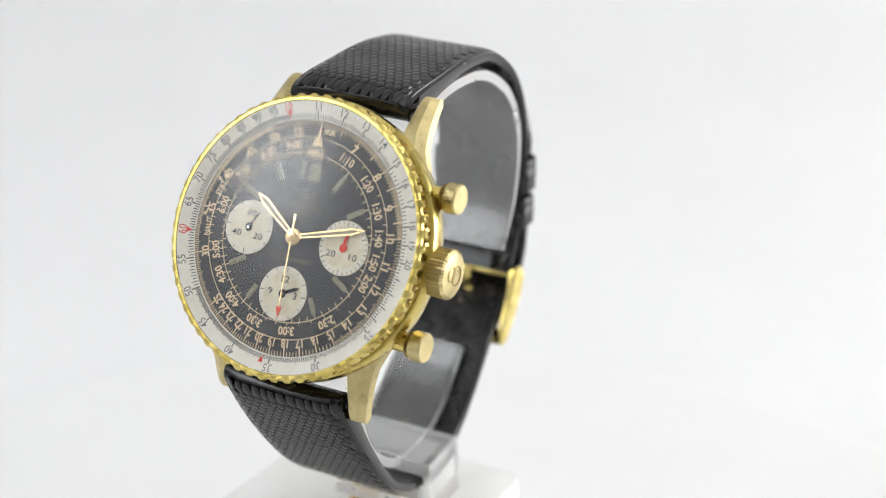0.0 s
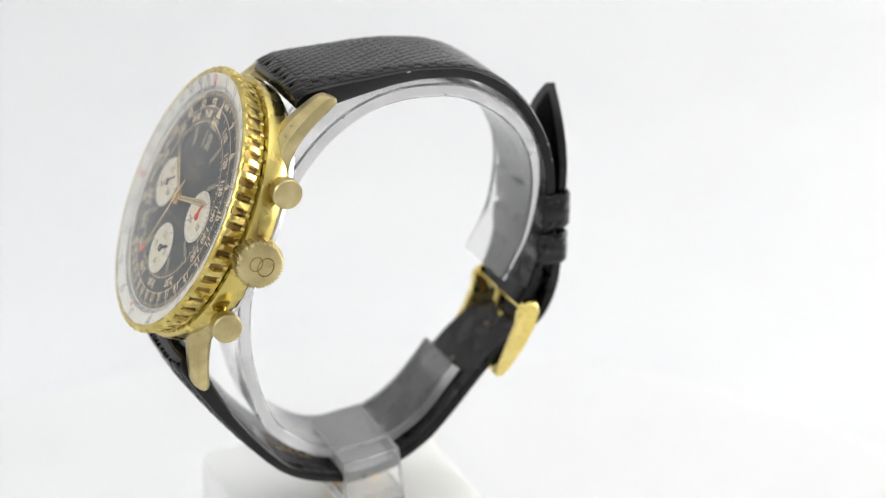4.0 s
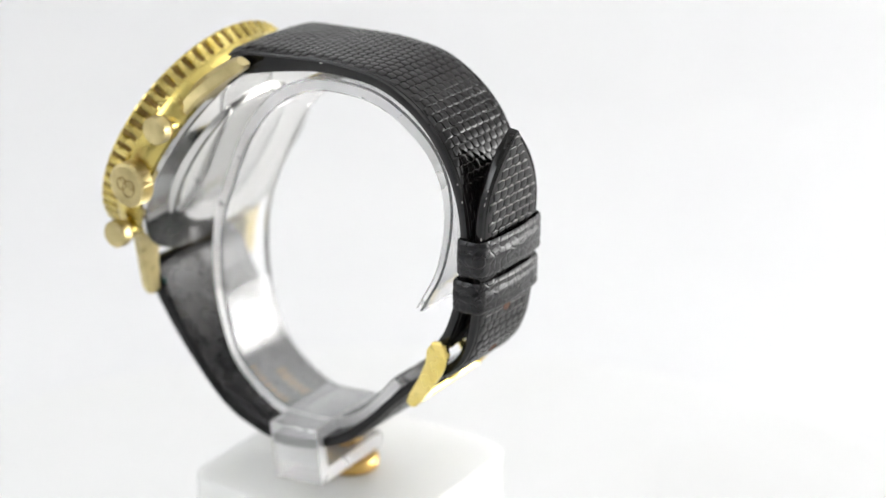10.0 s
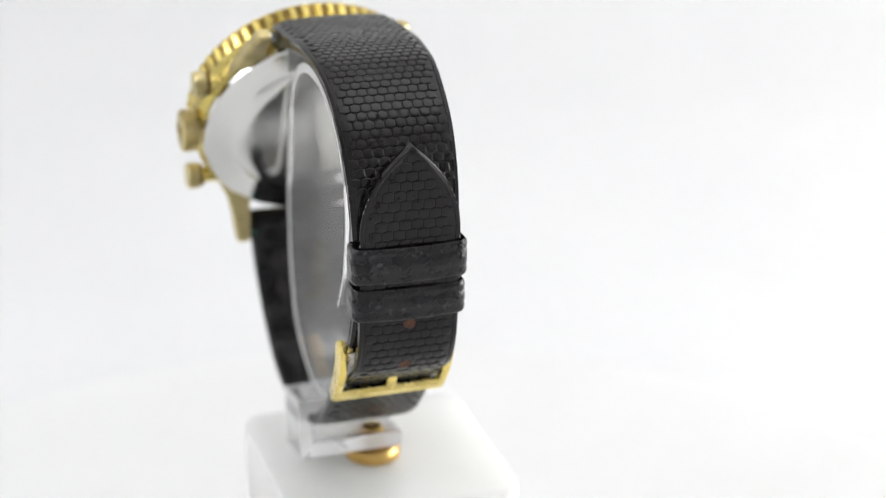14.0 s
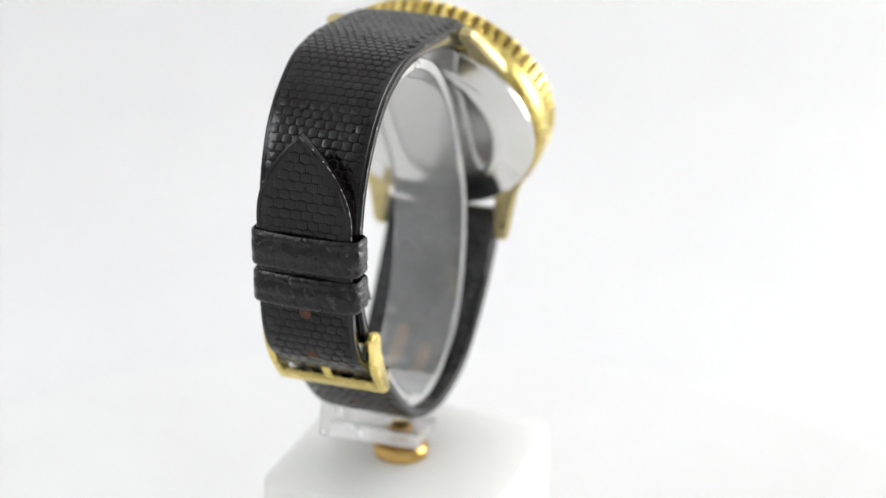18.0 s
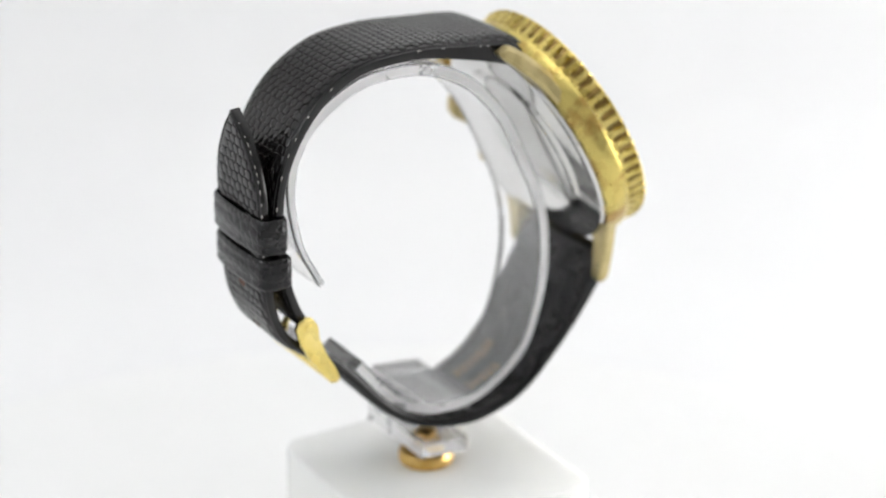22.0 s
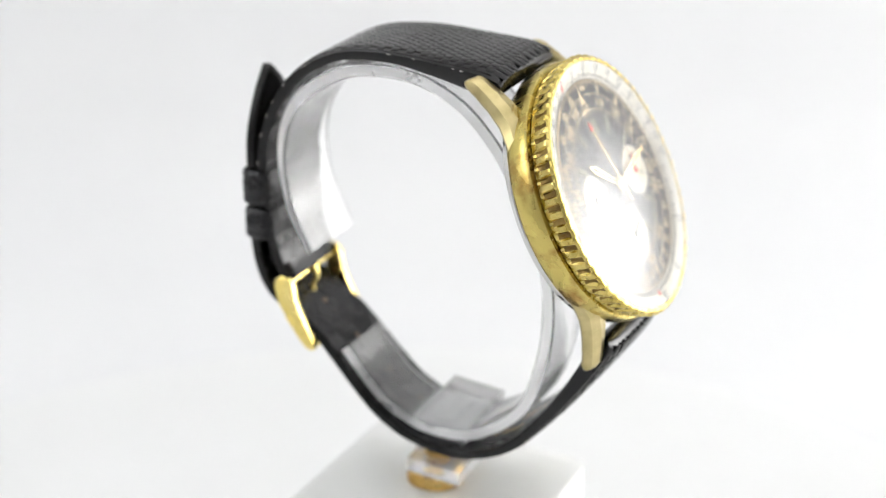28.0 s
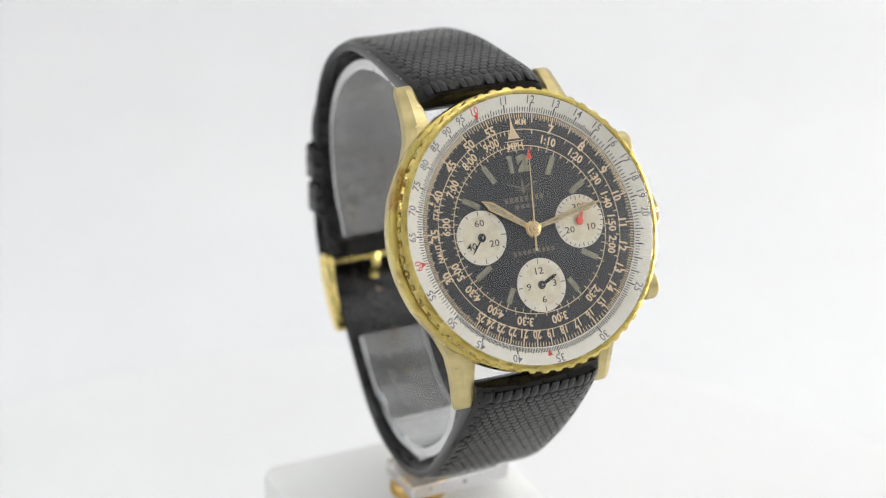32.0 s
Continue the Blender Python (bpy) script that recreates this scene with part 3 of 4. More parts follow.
def build_case(watch):
    # bezel: a turned ring with sixty thumb notches cut into its rim
    n, teeth = 60 * 10, 60
    prof = [(19.2, -0.6), (19.22, 0.75), (19.35, 0.92), (19.75, 0.92), (20.1, 0.75), (20.36, 0.45), (20.38, 0.1), (20.2, -0.5), (19.95, -1.2), (19.7, -1.9), (19.5, -2.45), (18.4, -2.45)]
    depth = [0, 0, 0, 0, 0.08, 0.28, 0.44, 0.6, 0.62, 0.36, 0, 0]
    wide = [0.33] * 6 + [0.34, 0.31, 0.26, 0.2, 0.1, 0.1]           # each notch narrows to a point towards the case
    def notch(a, i):
        u = (a * teeth / (2 * math.pi)) % 1.0 - 0.5
        return -depth[i] * smoothstep(wide[i], wide[i] * 0.55, abs(u))
    g = lathe(prof, n, wave=notch)
    k = len(prof)
    g = (g[0], g[1][:-2] + [((k - 1) * n + q, (k - 1) * n + (q + 1) % n, (q + 1) % n, q) for q in range(n)])
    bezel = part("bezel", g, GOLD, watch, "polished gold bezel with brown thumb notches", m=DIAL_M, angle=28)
    bezel.data.materials.append(GOLD_BROWN)      # the notches take the darker, browner gold
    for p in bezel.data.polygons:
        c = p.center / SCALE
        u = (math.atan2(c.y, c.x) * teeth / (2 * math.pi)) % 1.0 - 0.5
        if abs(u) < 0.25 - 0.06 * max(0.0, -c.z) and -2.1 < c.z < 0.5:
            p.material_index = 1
    part("case_band", lathe([(0, -1.78), (18.9, -1.78), (19.75, -1.82), (20.1, -2.0), (20.25, -2.5), (20.2, -3.3), (20.1, -4.2), (19.85, -5.4), (19.35, -5.9), (18.4, -6.05), (0, -6.05)], 128), GOLD_STAINED, watch, "worn gold case band with brown stains", m=CASE_M)
    part("case_back", lathe([(0, -6.0), (19.0, -6.0), (19.1, -6.3), (18.9, -6.9), (18.5, -7.1), (14.5, -7.25), (14.3, -7.4), (14.0, -7.85), (13.3, -8.2), (12.0, -8.4), (7.0, -8.6), (0, -8.65)], 128), STEEL, watch, "polished steel case back", m=CASE_M)
    # domed crystal, a shell
    dome = lambda r, h, base: base + h * (1 - (r / 19.2) ** 2)
    rr = [0, 2, 4, 6, 8, 10, 12, 13.5, 15, 16.2, 17.4, 18.4, 19.1]
    top = [(r, dome(r, 2.2, 1.15)) for r in rr]
    low = [(r, dome(r, 2.1, 0.87)) for r in reversed(rr)]
    cr = part("crystal", lathe(top + [(19.22, 1.1), (19.22, 0.9)] + low, 128), CRYSTAL, watch, "domed clear watch crystal", m=DIAL_M, angle=40)
    cr.visible_shadow = False
    # lugs
    def lug(su, sv):
        rows = [(7.0, 13.6, 18.4, -2.9, -5.4), (10.0, 11.6, 17.0, -2.95, -5.6), (13.0, 10.2, 15.2, -3.05, -5.9), (15.5, 10.0, 14.0, -3.4, -6.5), (18.0, 10.05, 13.35, -4.4, -7.5), (20.5, 10.1, 12.9, -5.7, -8.7), (22.5, 10.1, 12.6, -6.9, -9.8), (23.1, 10.15, 12.45, -7.45, -9.9), (23.45, 10.2, 12.3, -8.0, -9.75)]
        loops = []
        for v, a, b, t, d in rows:
            c = min(1.3, (b - a) * 0.42)
            pts = [(a + 0.2, t), (b - c, t), (b, t - c * 0.8), (b, d + 0.5), (b - 0.5, d), (a + 0.2, d), (a, d + 0.3), (a, t - 0.25)]
            loops.append([(su * u, sv * v, w) for u, w in pts])
        return skin(loops)
    for su in (-1, 1):
        for sv in (-1, 1):
            part("lug", lug(su, sv), GOLD_PALE, watch, "worn matt gold lug", m=CASE_M, angle=25)
    for sv in (-1, 1):
        bar = moved(lathe([(0, -10.1), (0.75, -10.1), (0.75, 10.1), (0, 10.1)], 16), Matrix.Translation((0, sv * 21.4, -7.6)) @ Matrix.Rotation(radians(90), 4, "Y"))
        part("spring_bar", bar, STEEL, watch, m=CASE_M)
    # crown and pushers stand out towards three o'clock
    side = lambda v, w, turn=0.0: Matrix.Rotation(radians(turn), 4, "Z") @ Matrix.Translation((0, v, w)) @ Matrix.Rotation(radians(90), 4, "Y")
    knurl = lambda a, i: 0.13 * (1 if math.cos(44 * a) > 0 else -1) if 3 <= i <= 4 else 0.0
    crown = part("crown", moved(lathe([(0, 18.9), (2.2, 18.9), (2.2, 19.8), (3.35, 19.9), (3.4, 22.2), (3.0, 22.55), (0, 22.65)], 44 * 4, wave=knurl), side(-0.4, -4.6)), GOLD_PALE, watch, "knurled pale gold crown", m=CASE_M, angle=40)
    mark = moved(join(torus(1.0, 0.07, 0.75, 1.15, 1.35), torus(0.8, 0.07, -0.75, 1.1, 1.3), torus(1.1, 0.06, 0.1, 1.5, 0.25, 0.5)), side(-0.4, -4.6) @ Matrix.Translation((0, 0, 22.63)))
    part("crown_mark", mark, GOLD_BROWN, crown, "plain engraved mark on the crown")
    for v in (9.9, -11.0):
        cap = part("pusher", moved(lathe([(0, 18.9), (1.85, 18.9), (2.1, 19.1), (2.15, 19.6), (2.15, 20.7), (1.98, 20.95), (0, 21.0)], 96, wave=lambda a, i: 0.05 * math.cos(32 * a) if 2 <= i <= 3 else 0.0), side(v, -4.75)), GOLD_PALE, watch, "pale gold round pusher", m=CASE_M)
        part("pusher_collar", moved(lathe([(0, 18.3), (1.75, 18.3), (1.85, 18.45), (1.85, 18.8), (1.7, 18.9), (0, 18.9)], 96, wave=lambda a, i: 0.06 * math.cos(24 * a) if 1 <= i <= 4 else 0.0), side(v, -4.75)), GOLD_BROWN, cap, "dark brown collar")
        part("pusher_stem", moved(lathe([(0, 15.5), (1.3, 15.5), (1.3, 18.5), (0, 18.5)], 28), side(v, -4.75)), GOLD, cap)


def torus(r, t, cx, sx=1.0, sy=1.0, cy=0.0, n=40, k=8):
    v, f = [], []
    for i in range(n):
        a = 2 * math.pi * i / n
        for j in range(k):
            b = 2 * math.pi * j / k
            q = r + t * math.cos(b)
            v.append((cx + sx * q * math.cos(a), cy + sy * q * math.sin(a), t * math.sin(b)))
    for i in range(n):
        for j in range(k):
            f.append((i * k + j, ((i + 1) % n) * k + j, ((i + 1) % n) * k + (j + 1) % k, i * k + (j + 1) % k))
    return v, f


# strap pieces run in the plane y = MID; each row: x, z, half thickness, half width
UPPER = [(-20.3, 82.4, 1.95, 9.85), (-17.8, 83.3, 2.0, 9.9), (-14.5, 83.9, 1.75, 9.85), (-9, 84.6, 1.3, 9.7), (-4, 85.1, 1.05, 9.5), (0.5, 85.1, 0.95, 9.3), (6.7, 84.3, 0.9, 9.0), (12.0, 81.8, 0.88, 8.7),
         (16.1, 78.2, 0.86, 8.6), (19.1, 73.5, 0.85, 8.4), (20.9, 68.5, 0.85, 8.2), (21.6, 63.3, 0.85, 8.0), (21.4, 57.5, 0.85, 7.6), (20.4, 52, 0.85, 7.6), (18.9, 47.3, 0.85, 7.6), (17.3, 44.5, 0.85, 7.6)]
LOWER = [(-38.4, 46.5, 1.8, 10.0), (-37.3, 44.1, 1.85, 10.05), (-34.9, 39.9, 1.5, 10.1), (-31.3, 34.5, 1.15, 10.05), (-27.1, 29.2, 0.95, 9.85), (-22.9, 24.9, 0.9, 9.6), (-18.5, 22.4, 0.88, 9.3), (-12.6, 20.9, 0.86, 8.8),
         (-5.0, 22.0, 0.85, 8.5), (0.4, 24.65, 0.85, 8.2), (4.4, 28.2, 0.85, 8.0), (8.6, 32.7, 0.85, 7.8), (11.4, 35.6, 0.85, 7.6), (14.5, 38.0, 0.85, 7.5), (17.9, 40.3, 0.85, 7.5), (20.8, 42.9, 0.85, 7.5), (22.6, 46.8, 0.85, 7.5),
         (23.3, 51, 0.85, 7.5), (23.7, 57, 0.85, 7.5), (23.75, 63, 0.85, 7.5), (23.95, 69, 0.85, 7.5), (24.2, 74, 0.82, 7.5), (24.6, 78.3, 0.75, 7.5)]


def mid(x):
    """The strap's middle plane, which swings a little aside towards the buckle."""
    return MID + 0.011 * (x + 35)


def lean(x, y):
    """The buckle sits a little askew."""
    return x - 0.02 * (y - MID)


class Strap:
    def __init__(self, rows, n, pointed):
        self.path, self.length = glide(rows, n)
        self.n, self.pointed = n, pointed

    def at(self, s):
        """Place, outward normal, half thickness and half width at s mm."""
        t = min(max(s / self.length, 0), 1) * self.n
        i = min(int(t), self.n - 1)
        q = self.path[i].lerp(self.path[i + 1], t - i)
        d = (self.path[min(i + 2, self.n)] - self.path[max(i - 1, 0)])
        d = Vector((d.x, d.y)).normalized()
        nrm = Vector((d.y, -d.x))
        if nrm.dot(Vector((q.x + 4, q.y - 54))) < 0:
            nrm = -nrm
        hw = q.w
        if self.pointed:
            left = self.length - s
            if left < 14:
                hw = hw * (1 - max(0.0, 1 - left / 14.0) ** 2.2) + 0.05
        return q, nrm, q.z, hw

    def top(self, s, y, h=0.0):
        """A point on the outer face, h mm above it; y from the middle."""
        q, nrm, ht, hw = self.at(s)
        e = min(abs(y) / max(hw, 0.1), 1.0)
        rise = ht * (1.0 - 0.45 * max(0.0, (e - 0.72) / 0.28) ** 2) + 0.35 * (ht - 0.85) * (1 - e * e) + h
        x = q.x + nrm.x * rise
        return (x, mid(q.x) + y, q.y + nrm.y * rise)

    def body(self):
        loops = []
        m = 150
        for k in range(m + 1):
            s = self.length * k / m
            if k == m and self.pointed:
                s -= 0.02
            q, nrm, ht, hw = self.at(s)
            shrink = 1.0
            if s < ht:
                shrink = math.sqrt(max(0.02, 1 - ((ht - s) / ht) ** 2))
            pts = []
            for e in (-1, -0.97, -0.88, -0.7, -0.35, 0, 0.35, 0.7, 0.88, 0.97, 1):
                c = 1.0 - 0.45 * max(0.0, (abs(e) - 0.72) / 0.28) ** 2
                r = (ht * c + 0.35 * (ht - 0.85) * (1 - e * e)) * shrink
                x = q.x + nrm.x * r
                pts.append((x, mid(q.x) + e * hw, q.y + nrm.y * r))
            for e in (1, 0.97, 0.5, 0, -0.5, -0.97, -1):
                r = -ht * (1.0 if abs(e) < 0.98 else 0.7) * shrink
                x = q.x + nrm.x * r
                pts.append((x, mid(q.x) + e * hw, q.y + nrm.y * r))
            loops.append(pts)
        return skin(loops)

    def scales(self, rnd, s0, s1, near, far, skip=()):
        """Low domed six-sided scales in staggered rows over the outer face; near and far: their width at both ends."""
        v, f = [], []
        row, s = 0, s0
        ring6 = ((0, 0.5), (1, 0.35), (1, -0.35), (0, -0.5), (-1, -0.35), (-1, 0.35))
        while s < s1:
            q, nrm, ht, hw = self.at(s)
            grow = 1.0 + 0.03 * math.sin(s * 0.21)
            dy = (near + (far - near) * s / self.length) * grow
            ds = dy * 1.0
            edge = hw - 0.8
            cnt = int(edge / dy) + 1
            for k in range(-cnt, cnt + 1):
                y = (k + (0.5 if row % 2 else 0.0)) * dy + rnd.uniform(-0.03, 0.03)
                if abs(y) > edge - dy * 0.25 or any(math.hypot(s - a, y - b) < c for a, b, c in skip):
                    continue
                base = len(v)
                lift = rnd.uniform(0.10, 0.13)
                size0, tilt, skew = rnd.uniform(0.985, 1.0), rnd.uniform(0.03, 0.06), rnd.uniform(-0.02, 0.02)
                for size, h in ((0.985, -0.02), (0.93, lift * 0.6), (0.82, lift), (0.5, lift * 1.25), (0.25, lift * 1.3)):
                    for a, b in ring6:
                        v.append(self.top(s + b * ds * size * size0 + skew * a * 0.5, y + a * 0.5 * dy * size * size0, h + tilt * b * (h > 0)))
                for l in range(4):
                    for a in range(6):
                        b = (a + 1) % 6
                        f.append((base + l * 6 + a, base + l * 6 + b, base + l * 6 + 6 + b, base + l * 6 + 6 + a))
                f.append(tuple(base + 24 + a for a in range(6)))
            s += ds * 0.85
            row += 1
        return v, f

    def end_folds(self, rnd, s0, s1, gap):
        """Short rounded pleats, side by side across the padded end."""
        out = []
        hw = self.at(s1)[3] - 0.9
        y = -hw
        while y <= hw:
            w, hgt, loops = gap * rnd.uniform(0.32, 0.46), rnd.uniform(0.09, 0.16), []
            for k in range(9):
                e = k / 8
                swell = math.sin(math.pi * (0.08 + 0.84 * e)) ** 0.6
                loops.append([self.top(s0 + (s1 - s0) * e, y + w * math.cos(q) * (0.6 + 0.4 * swell), hgt * swell * math.sin(q) - 0.03) for q in [math.pi * j / 6 for j in range(7)]])
            out.append(skin(loops))
            y += gap * rnd.uniform(0.7, 1.3)
        return join(*out)

    def lining(self, s0, s1):
        """A thin skin over the inner face."""
        loops, m = [], 110
        for k in range(m + 1):
            q, nrm, ht, hw = self.at(s0 + (s1 - s0) * k / m)
            pts = []
            for r, es in ((-ht - 0.04, (-0.95, -0.5, 0, 0.5, 0.95)), (-ht + 0.02, (0.95, -0.95))):
                for e in es:
                    pts.append((q.x + nrm.x * r, mid(q.x) + e * hw, q.y + nrm.y * r))
            loops.append(pts)
        return skin(loops)

    def under(self, s, y):
        q, nrm, ht, hw = self.at(s)
        r = -ht - 0.07
        return (q.x + nrm.x * r, mid(q.x) + y, q.y + nrm.y * r)

    def worn_edge(self, rnd, s0, s1, thick):
        """Pale slivers where the coating has rubbed off along both edges."""
        out = []
        for side in (-1, 1):
            s = s0
            while s < s1:
                ln, hi = rnd.uniform(0.2, 0.8), rnd.uniform(0.05, 0.11)
                if rnd.random() < thick:
                    loops = []
                    for k in range(3):
                        q, nrm, ht, hw = self.at(s + ln * k / 2)
                        y = side * (hw + 0.015)
                        r0 = ht * 0.5
                        w = hi * (0.4, 1, 0.3)[k]
                        loops.append([(q.x + nrm.x * (r0 + a), mid(q.x) + y + side * b, q.y + nrm.y * (r0 + a)) for a, b in ((-w, -0.05), (-w, 0.02), (w, 0.02), (w, -0.05))])
                    out.append(skin(loops))
                s += ln + rnd.uniform(0.25, 1.3)
        return join(*out)

    def edge_seam(self, s0, s1, inset=0.62, w=0.14, h=0.10):
        """A pressed line along both edges."""
        out = []
        m = int((s1 - s0) / 0.8)
        for side in (-1, 1):
            loops = []
            for k in range(m + 1):
                s = s0 + (s1 - s0) * k / m
                hw = self.at(s)[3]
                y = side * max(hw - inset, 0.02)
                loops.append([self.top(s, y - w, -0.02), self.top(s, y - w * 0.5, h), self.top(s, y + w * 0.5, h), self.top(s, y + w, -0.02)])
            out.append(skin(loops))
        return join(*out)


def build_strap(watch):
    rnd = random.Random(4)
    up, low = Strap(UPPER, 120, False), Strap(LOWER, 170, True)
    a = part("upper_strap", up.body(), LEATHER, watch, "black lizard-grain leather strap piece", angle=50)
    part("scale_grain", up.scales(rnd, 3.0, up.length - 14, 1.32, 1.75), LEATHER, a, "small raised lizard scales", angle=20)["kind"] = "stuff"
    part("end_folds", up.end_folds(rnd, 0.35, 2.6, 1.5), LEATHER, a, "rounded pleats of the padded end", angle=60)
    part("edge_seam", up.edge_seam(2.5, up.length - 2), LEATHER, a)
    part("lining", up.lining(2.5, up.length - 3), LINING, a, "smooth black leather lining")
    holes = [low.length - 27.8 - 7.7 * k for k in range(0, 6)]
    b = part("lower_strap", low.body(), LEATHER, watch, "black lizard-grain leather strap piece with punched holes", angle=50)
    part("scale_grain", low.scales(rnd, 3.0, low.length - 1.2, 1.3, 1.82, skip=[(h, 0, 1.35) for h in holes]), LEATHER, b, "small raised lizard scales", angle=20)["kind"] = "stuff"
    part("end_folds", low.end_folds(rnd, 0.35, 2.6, 1.5), LEATHER, b, "rounded pleats of the padded end", angle=60)
    part("edge_seam", low.edge_seam(2.5, low.length - 0.6), LEATHER, b)
    part("lining", low.lining(2.5, low.length - 16), LINING, b, "smooth black leather lining")
    part("worn_edge", up.worn_edge(rnd, 4.0, up.length - 18, 0.2), WORN, a, "pale rubbed specks along the edges", smooth=False)["kind"] = "stuff"
    part("worn_edge", low.worn_edge(rnd, low.length - 26, low.length - 1.0, 0.6), WORN, b, "pale rubbed specks along the edges", smooth=False)["kind"] = "stuff"
    # a green spot of verdigris at the crown side of the lower end
    spot = moved(lathe([(0, 0.12), (0.7, 0.1), (1.25, 0.02), (1.3, -0.3), (0, -0.3)], 14, wave=lambda t, i: 0.25 * math.sin(3 * t) if i in (1, 2, 3) else 0), Matrix.Translation((-36.0, MID - 9.85, 42.9)) @ Matrix.Rotation(radians(90), 4, "X"))
    part("verdigris_spot", spot, GREEN, b, "dark green verdigris spot")
    # gilt stamping that cannot be read, as small bars in two lines
    for row_y, s0, s1 in ((-2.4, 24.0, 33.5), (2.6, 27.0, 33.5)):
        dashes, st = [], s0
        while st < s1:
            w, h = rnd.uniform(0.7, 1.1), rnd.uniform(1.6, 2.0)
            dashes.append(([low.under(st, row_y - h / 2), low.under(st + w, row_y - h / 2), low.under(st + w, row_y - h / 2 + 0.35), low.under(st, row_y - h / 2 + 0.35)], [(0, 1, 2, 3)]))
            dashes.append(([low.under(st, row_y + h / 2 - 0.35), low.under(st + w, row_y + h / 2 - 0.35), low.under(st + w, row_y + h / 2), low.under(st, row_y + h / 2)], [(0, 1, 2, 3)]))
            dashes.append(([low.under(st, row_y - h / 2), low.under(st + 0.3, row_y - h / 2), low.under(st + 0.3, row_y + h / 2), low.under(st, row_y + h / 2)], [(0, 1, 2, 3)]))
            st += w + 0.55
        part("gilt_line", join(*dashes), GILT, b, "worn gilt stamping", smooth=False)
    for h in holes:
        disc = []
        for k in range(16):
            t = 2 * math.pi * k / 16
            disc.append(low.top(h + (0.85 + 0.1 * math.sin(3 * t)) * math.cos(t), 0.95 * math.sin(t), 0.05))
        part("strap_hole", (disc, [tuple(range(16))]), HOLE, b, "punched hole with raw brown edge")
        # Brown disc on the lining, paled to paint light coming through the hole.
        back = [low.under(h + 0.5 * math.cos(2 * math.pi * k / 16), 0.5 * math.sin(2 * math.pi * k / 16)) for k in range(16)]
        part("strap_hole", (back, [tuple(range(16))]), HOLE_BACK, b, "brown disc paled for light through the hole")
    return up, low


def build_keeper(watch, z0, z1, x0, x1, y0, y1):
    def loop(d, z):
        r = 1.5
        flat = []
        for cx, cy, a0 in ((x1 - r, y1 - r, 0), (x0 + r, y1 - r, 90), (x0 + r, y0 + r, 180), (x1 - r, y0 + r, 270)):
            flat += [(cx + (r - d) * math.cos(radians(a0 + 15 * k)), cy + (r - d) * math.sin(radians(a0 + 15 * k))) for k in range(7)]
        flat += [(x1 - d, y0 + r + (y1 - y0 - 2 * r) * k / 8) for k in range(1, 8)]
        pts = []
        for x, y in flat:                       # the outer face bulges across its width
            e = (y - (y0 + y1) / 2) / ((y1 - y0) / 2)
            pts.append((x + (0.9 * (1 - e * e) - 0.5) * smoothstep(x0, x1, x), y, z + 0.02 * (x - x0)))
        return pts
    rows = [(0.75, z0 + 0.25), (0.35, z0), (0.08, z0 + 0.3), (0.0, z0 + 0.9), (0.14, z0 + (z1 - z0) * 0.30), (0.0, z0 + (z1 - z0) * 0.34), (0.0, z0 + (z1 - z0) * 0.66), (0.14, z0 + (z1 - z0) * 0.7),
            (0.0, z1 - 0.9), (0.08, z1 - 0.3), (0.35, z1), (0.75, z1 - 0.25)]
    part("keeper", skin([loop(d, z) for d, z in rows], closed=True), GRAINED, watch, "black grained leather keeper loop", angle=60)


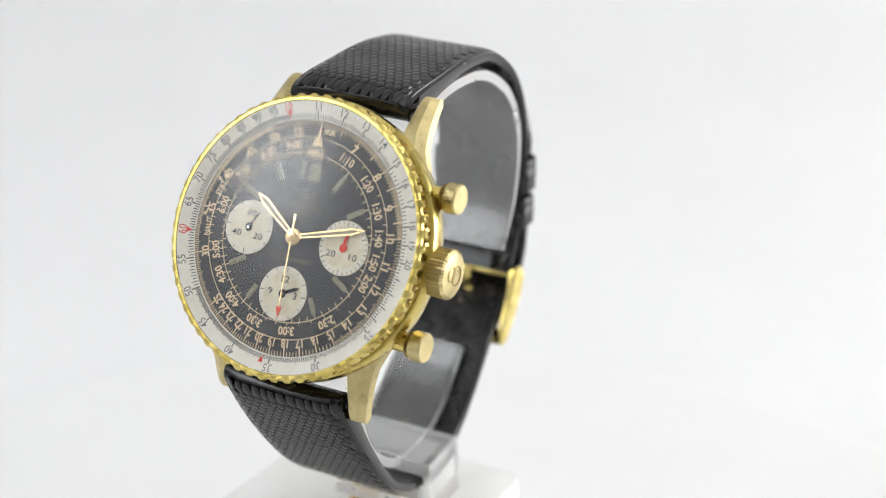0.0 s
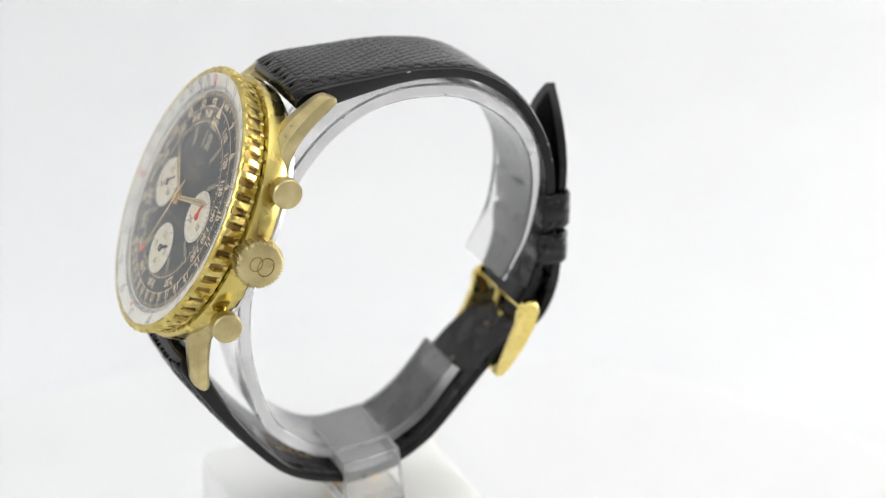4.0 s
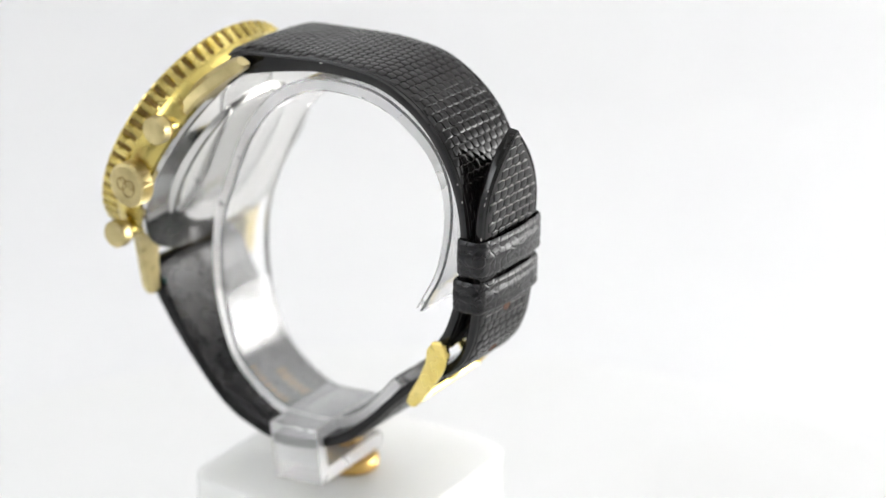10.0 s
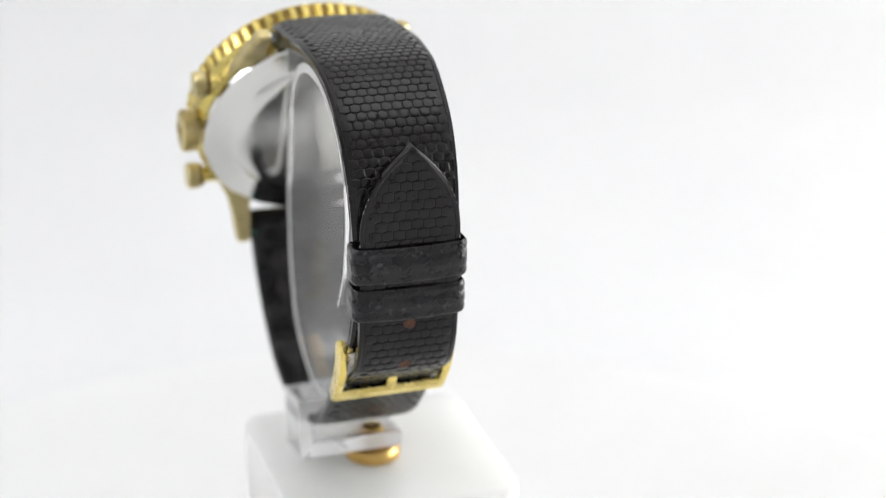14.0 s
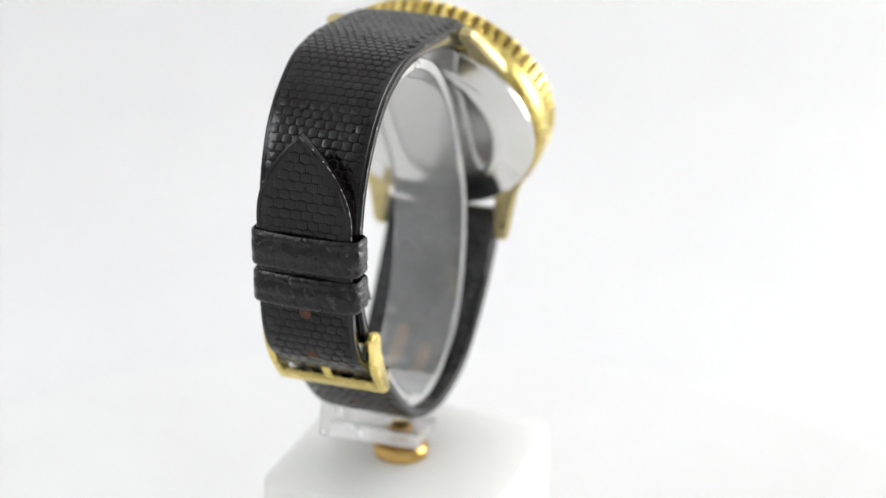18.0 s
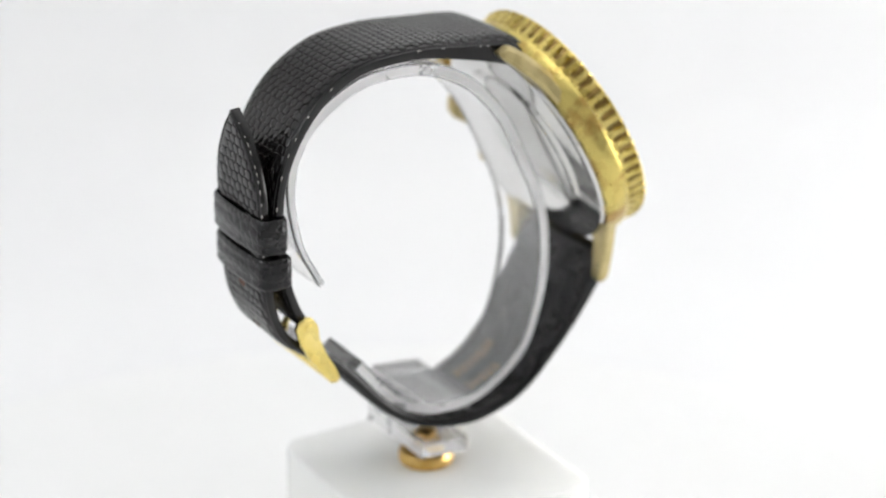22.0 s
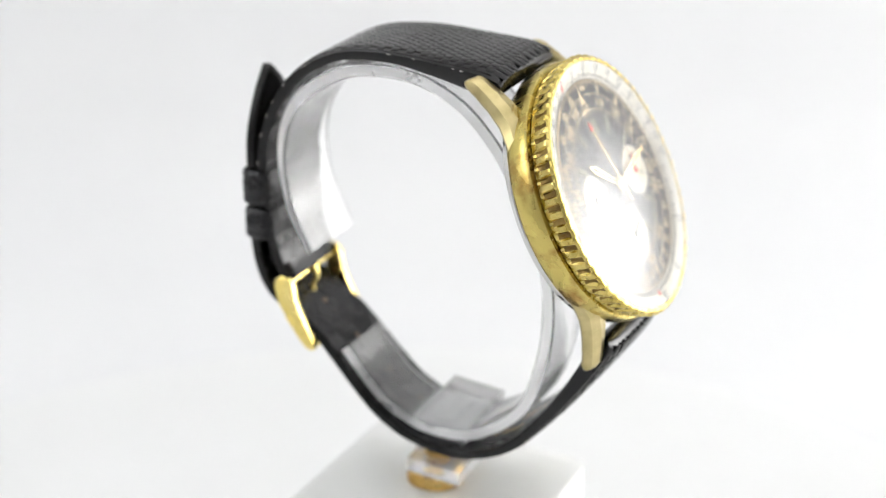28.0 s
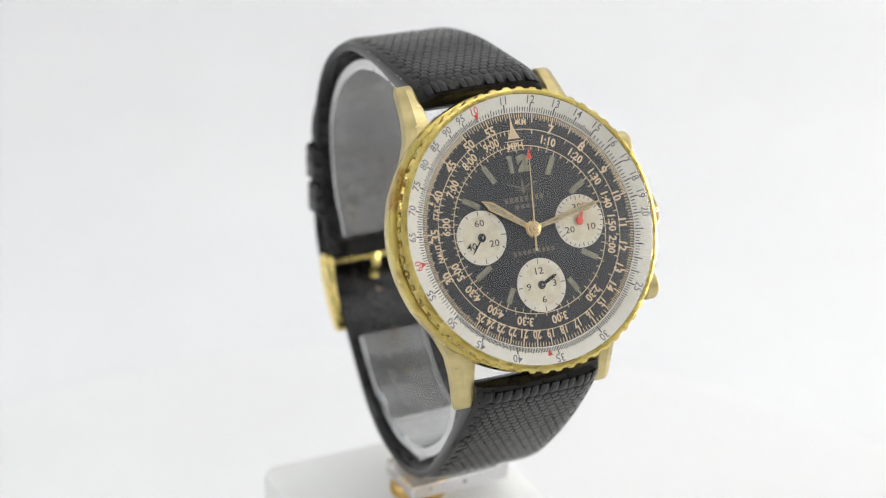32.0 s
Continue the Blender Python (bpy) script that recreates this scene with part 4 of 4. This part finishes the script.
def build_buckle(watch):
    seat = Matrix.Translation((0.35, 0.35, -0.25))
    side = [(17.6, 46.1), (18.7, 45.6), (19.1, 44.4), (18.4, 41.8), (16.6, 38.6), (14.2, 35.4), (13.0, 34.2), (12.2, 34.1), (11.6, 34.7), (12.2, 36.4), (13.9, 39.4), (15.2, 42.4), (15.5, 44.8), (16.3, 45.9)]
    def arm(y0, y1):
        loops = []
        cx, cz = 15.3, 40.2
        for d, y in ((0.22, y0), (0, y0 + 0.25), (0, y1 - 0.25), (0.22, y1)):
            loops.append([(lean(x - (x - cx) * d / 4, y), y, z - (z - cz) * d / 5) for x, z in side])
        return skin(loops)
    buckle = part("buckle", moved(join(arm(MID - 8.9, MID - 7.75), arm(MID + 7.75, MID + 8.9)), seat), GOLD_BRIGHT, watch, "bright gold pin buckle", angle=40)
    bar = []
    for y in (MID - 8.6, MID - 7.5, MID + 7.5, MID + 8.6):
        bar.append([(lean(x, y), y, z) for x, z in ((12.1, 34.1), (13.1, 34.15), (14.3, 35.5), (14.1, 36.2), (13.2, 36.3), (12.0, 35.2))])
    part("crossbar", moved(skin(bar), seat), GOLD_BRIGHT, buckle, angle=40)
    pin = moved(lathe([(0, -9.0), (0.55, -9.0), (0.6, -8.85), (0.6, 8.85), (0.55, 9.0), (0, 9.0)], 18), seat @ Matrix.Translation((17.1, MID, 44.5)) @ Matrix.Rotation(radians(1), 4, "Z") @ Matrix.Rotation(radians(90), 4, "X"))
    part("buckle_pin", pin, GOLD_BRIGHT, buckle)
    tong, _ = glide([(16.2, 45.2), (15.8, 43.4), (16.6, 41.2), (16.0, 38.8), (14.6, 36.6), (13.6, 36.1)], 20)
    loops = []
    for i, q in enumerate(tong):
        d = (tong[min(i + 1, 20)] - tong[max(i - 1, 0)]).normalized()
        n = Vector((-d.y, d.x))
        loops.append([(q.x + n.x * 0.45 * math.cos(t), MID + 0.75 * math.sin(t), q.y + n.y * 0.45 * math.cos(t)) for t in [2 * math.pi * k / 10 for k in range(10)]])
    part("tongue", moved(skin(loops), seat), GOLD_BRIGHT, buckle)


def build_watch():
    watch = empty("wrist_watch")
    tagged(watch, "gold chronograph wristwatch with black dial on black lizard strap", "watch")
    build_dial(watch)
    build_chapter_ring(watch)
    made = build_pointers(watch)
    build_case(watch)
    up, low = build_strap(watch)
    build_keeper(watch, 57.3, 62.9, 20.1, 25.3, MID - 8.1, MID + 9.5)
    build_keeper(watch, 51.4, 56.4, 19.4, 25.1, MID - 8.0, MID + 9.3)
    build_buckle(watch)
    return watch, made


build_place()
build_softbox((0.66, 0.13, 0.10), (0.0, 0.0, 0.065), 0.57, 0.41, 16.2, 2.6, (1.0, 0.99, 0.975), "oval white softbox low beside the turntable")
build_softbox((-0.50, -0.155, 0.385), (0.0, -0.03, 0.07), 0.36, 0.36, 7.6, 2.8, (0.93, 0.97, 1.0), "small round softbox high beside the turntable")
turntable = build_turntable()
stand = build_stand()
watch, pointers = build_watch()


def motions():
    rows = [(t, pose(0, 0, 0, 0, 0, a)) for t, a in TURNS]
    walk(turntable, rows)
    walk(stand, rows)
    walk(watch, rows)
    def spin(ob, angles, cx=0.0, cy=0.0):
        at = DIAL_M @ Matrix.Translation((cx * SCALE, cy * SCALE, 0))
        walk(ob, [(t, at @ pose(0, 0, 0, 0, 0, -a)) for t, a in angles])
    ticks = [0, 8, 16, 24, 32]
    spin(pointers["hour"], [(0, 305.0), (32, 305.3)])
    spin(pointers["minute"], [(0, 75.0), (32, 78.2)])
    spin(pointers["sweep"], [(t, 176.5 + 5.95 * t) for t in ticks])
    spin(pointers["seconds"], [(t, 28.7 + 6 * t) for t in ticks], -7.85, 0)
    spin(pointers["minutes"], [(0, 10), (30.2, 10), (30.9, 22), (32, 22)], 7.85, 0)
    spin(pointers["hours"], [(0, 65), (32, 65.3)], 0, -8.0)


motions()
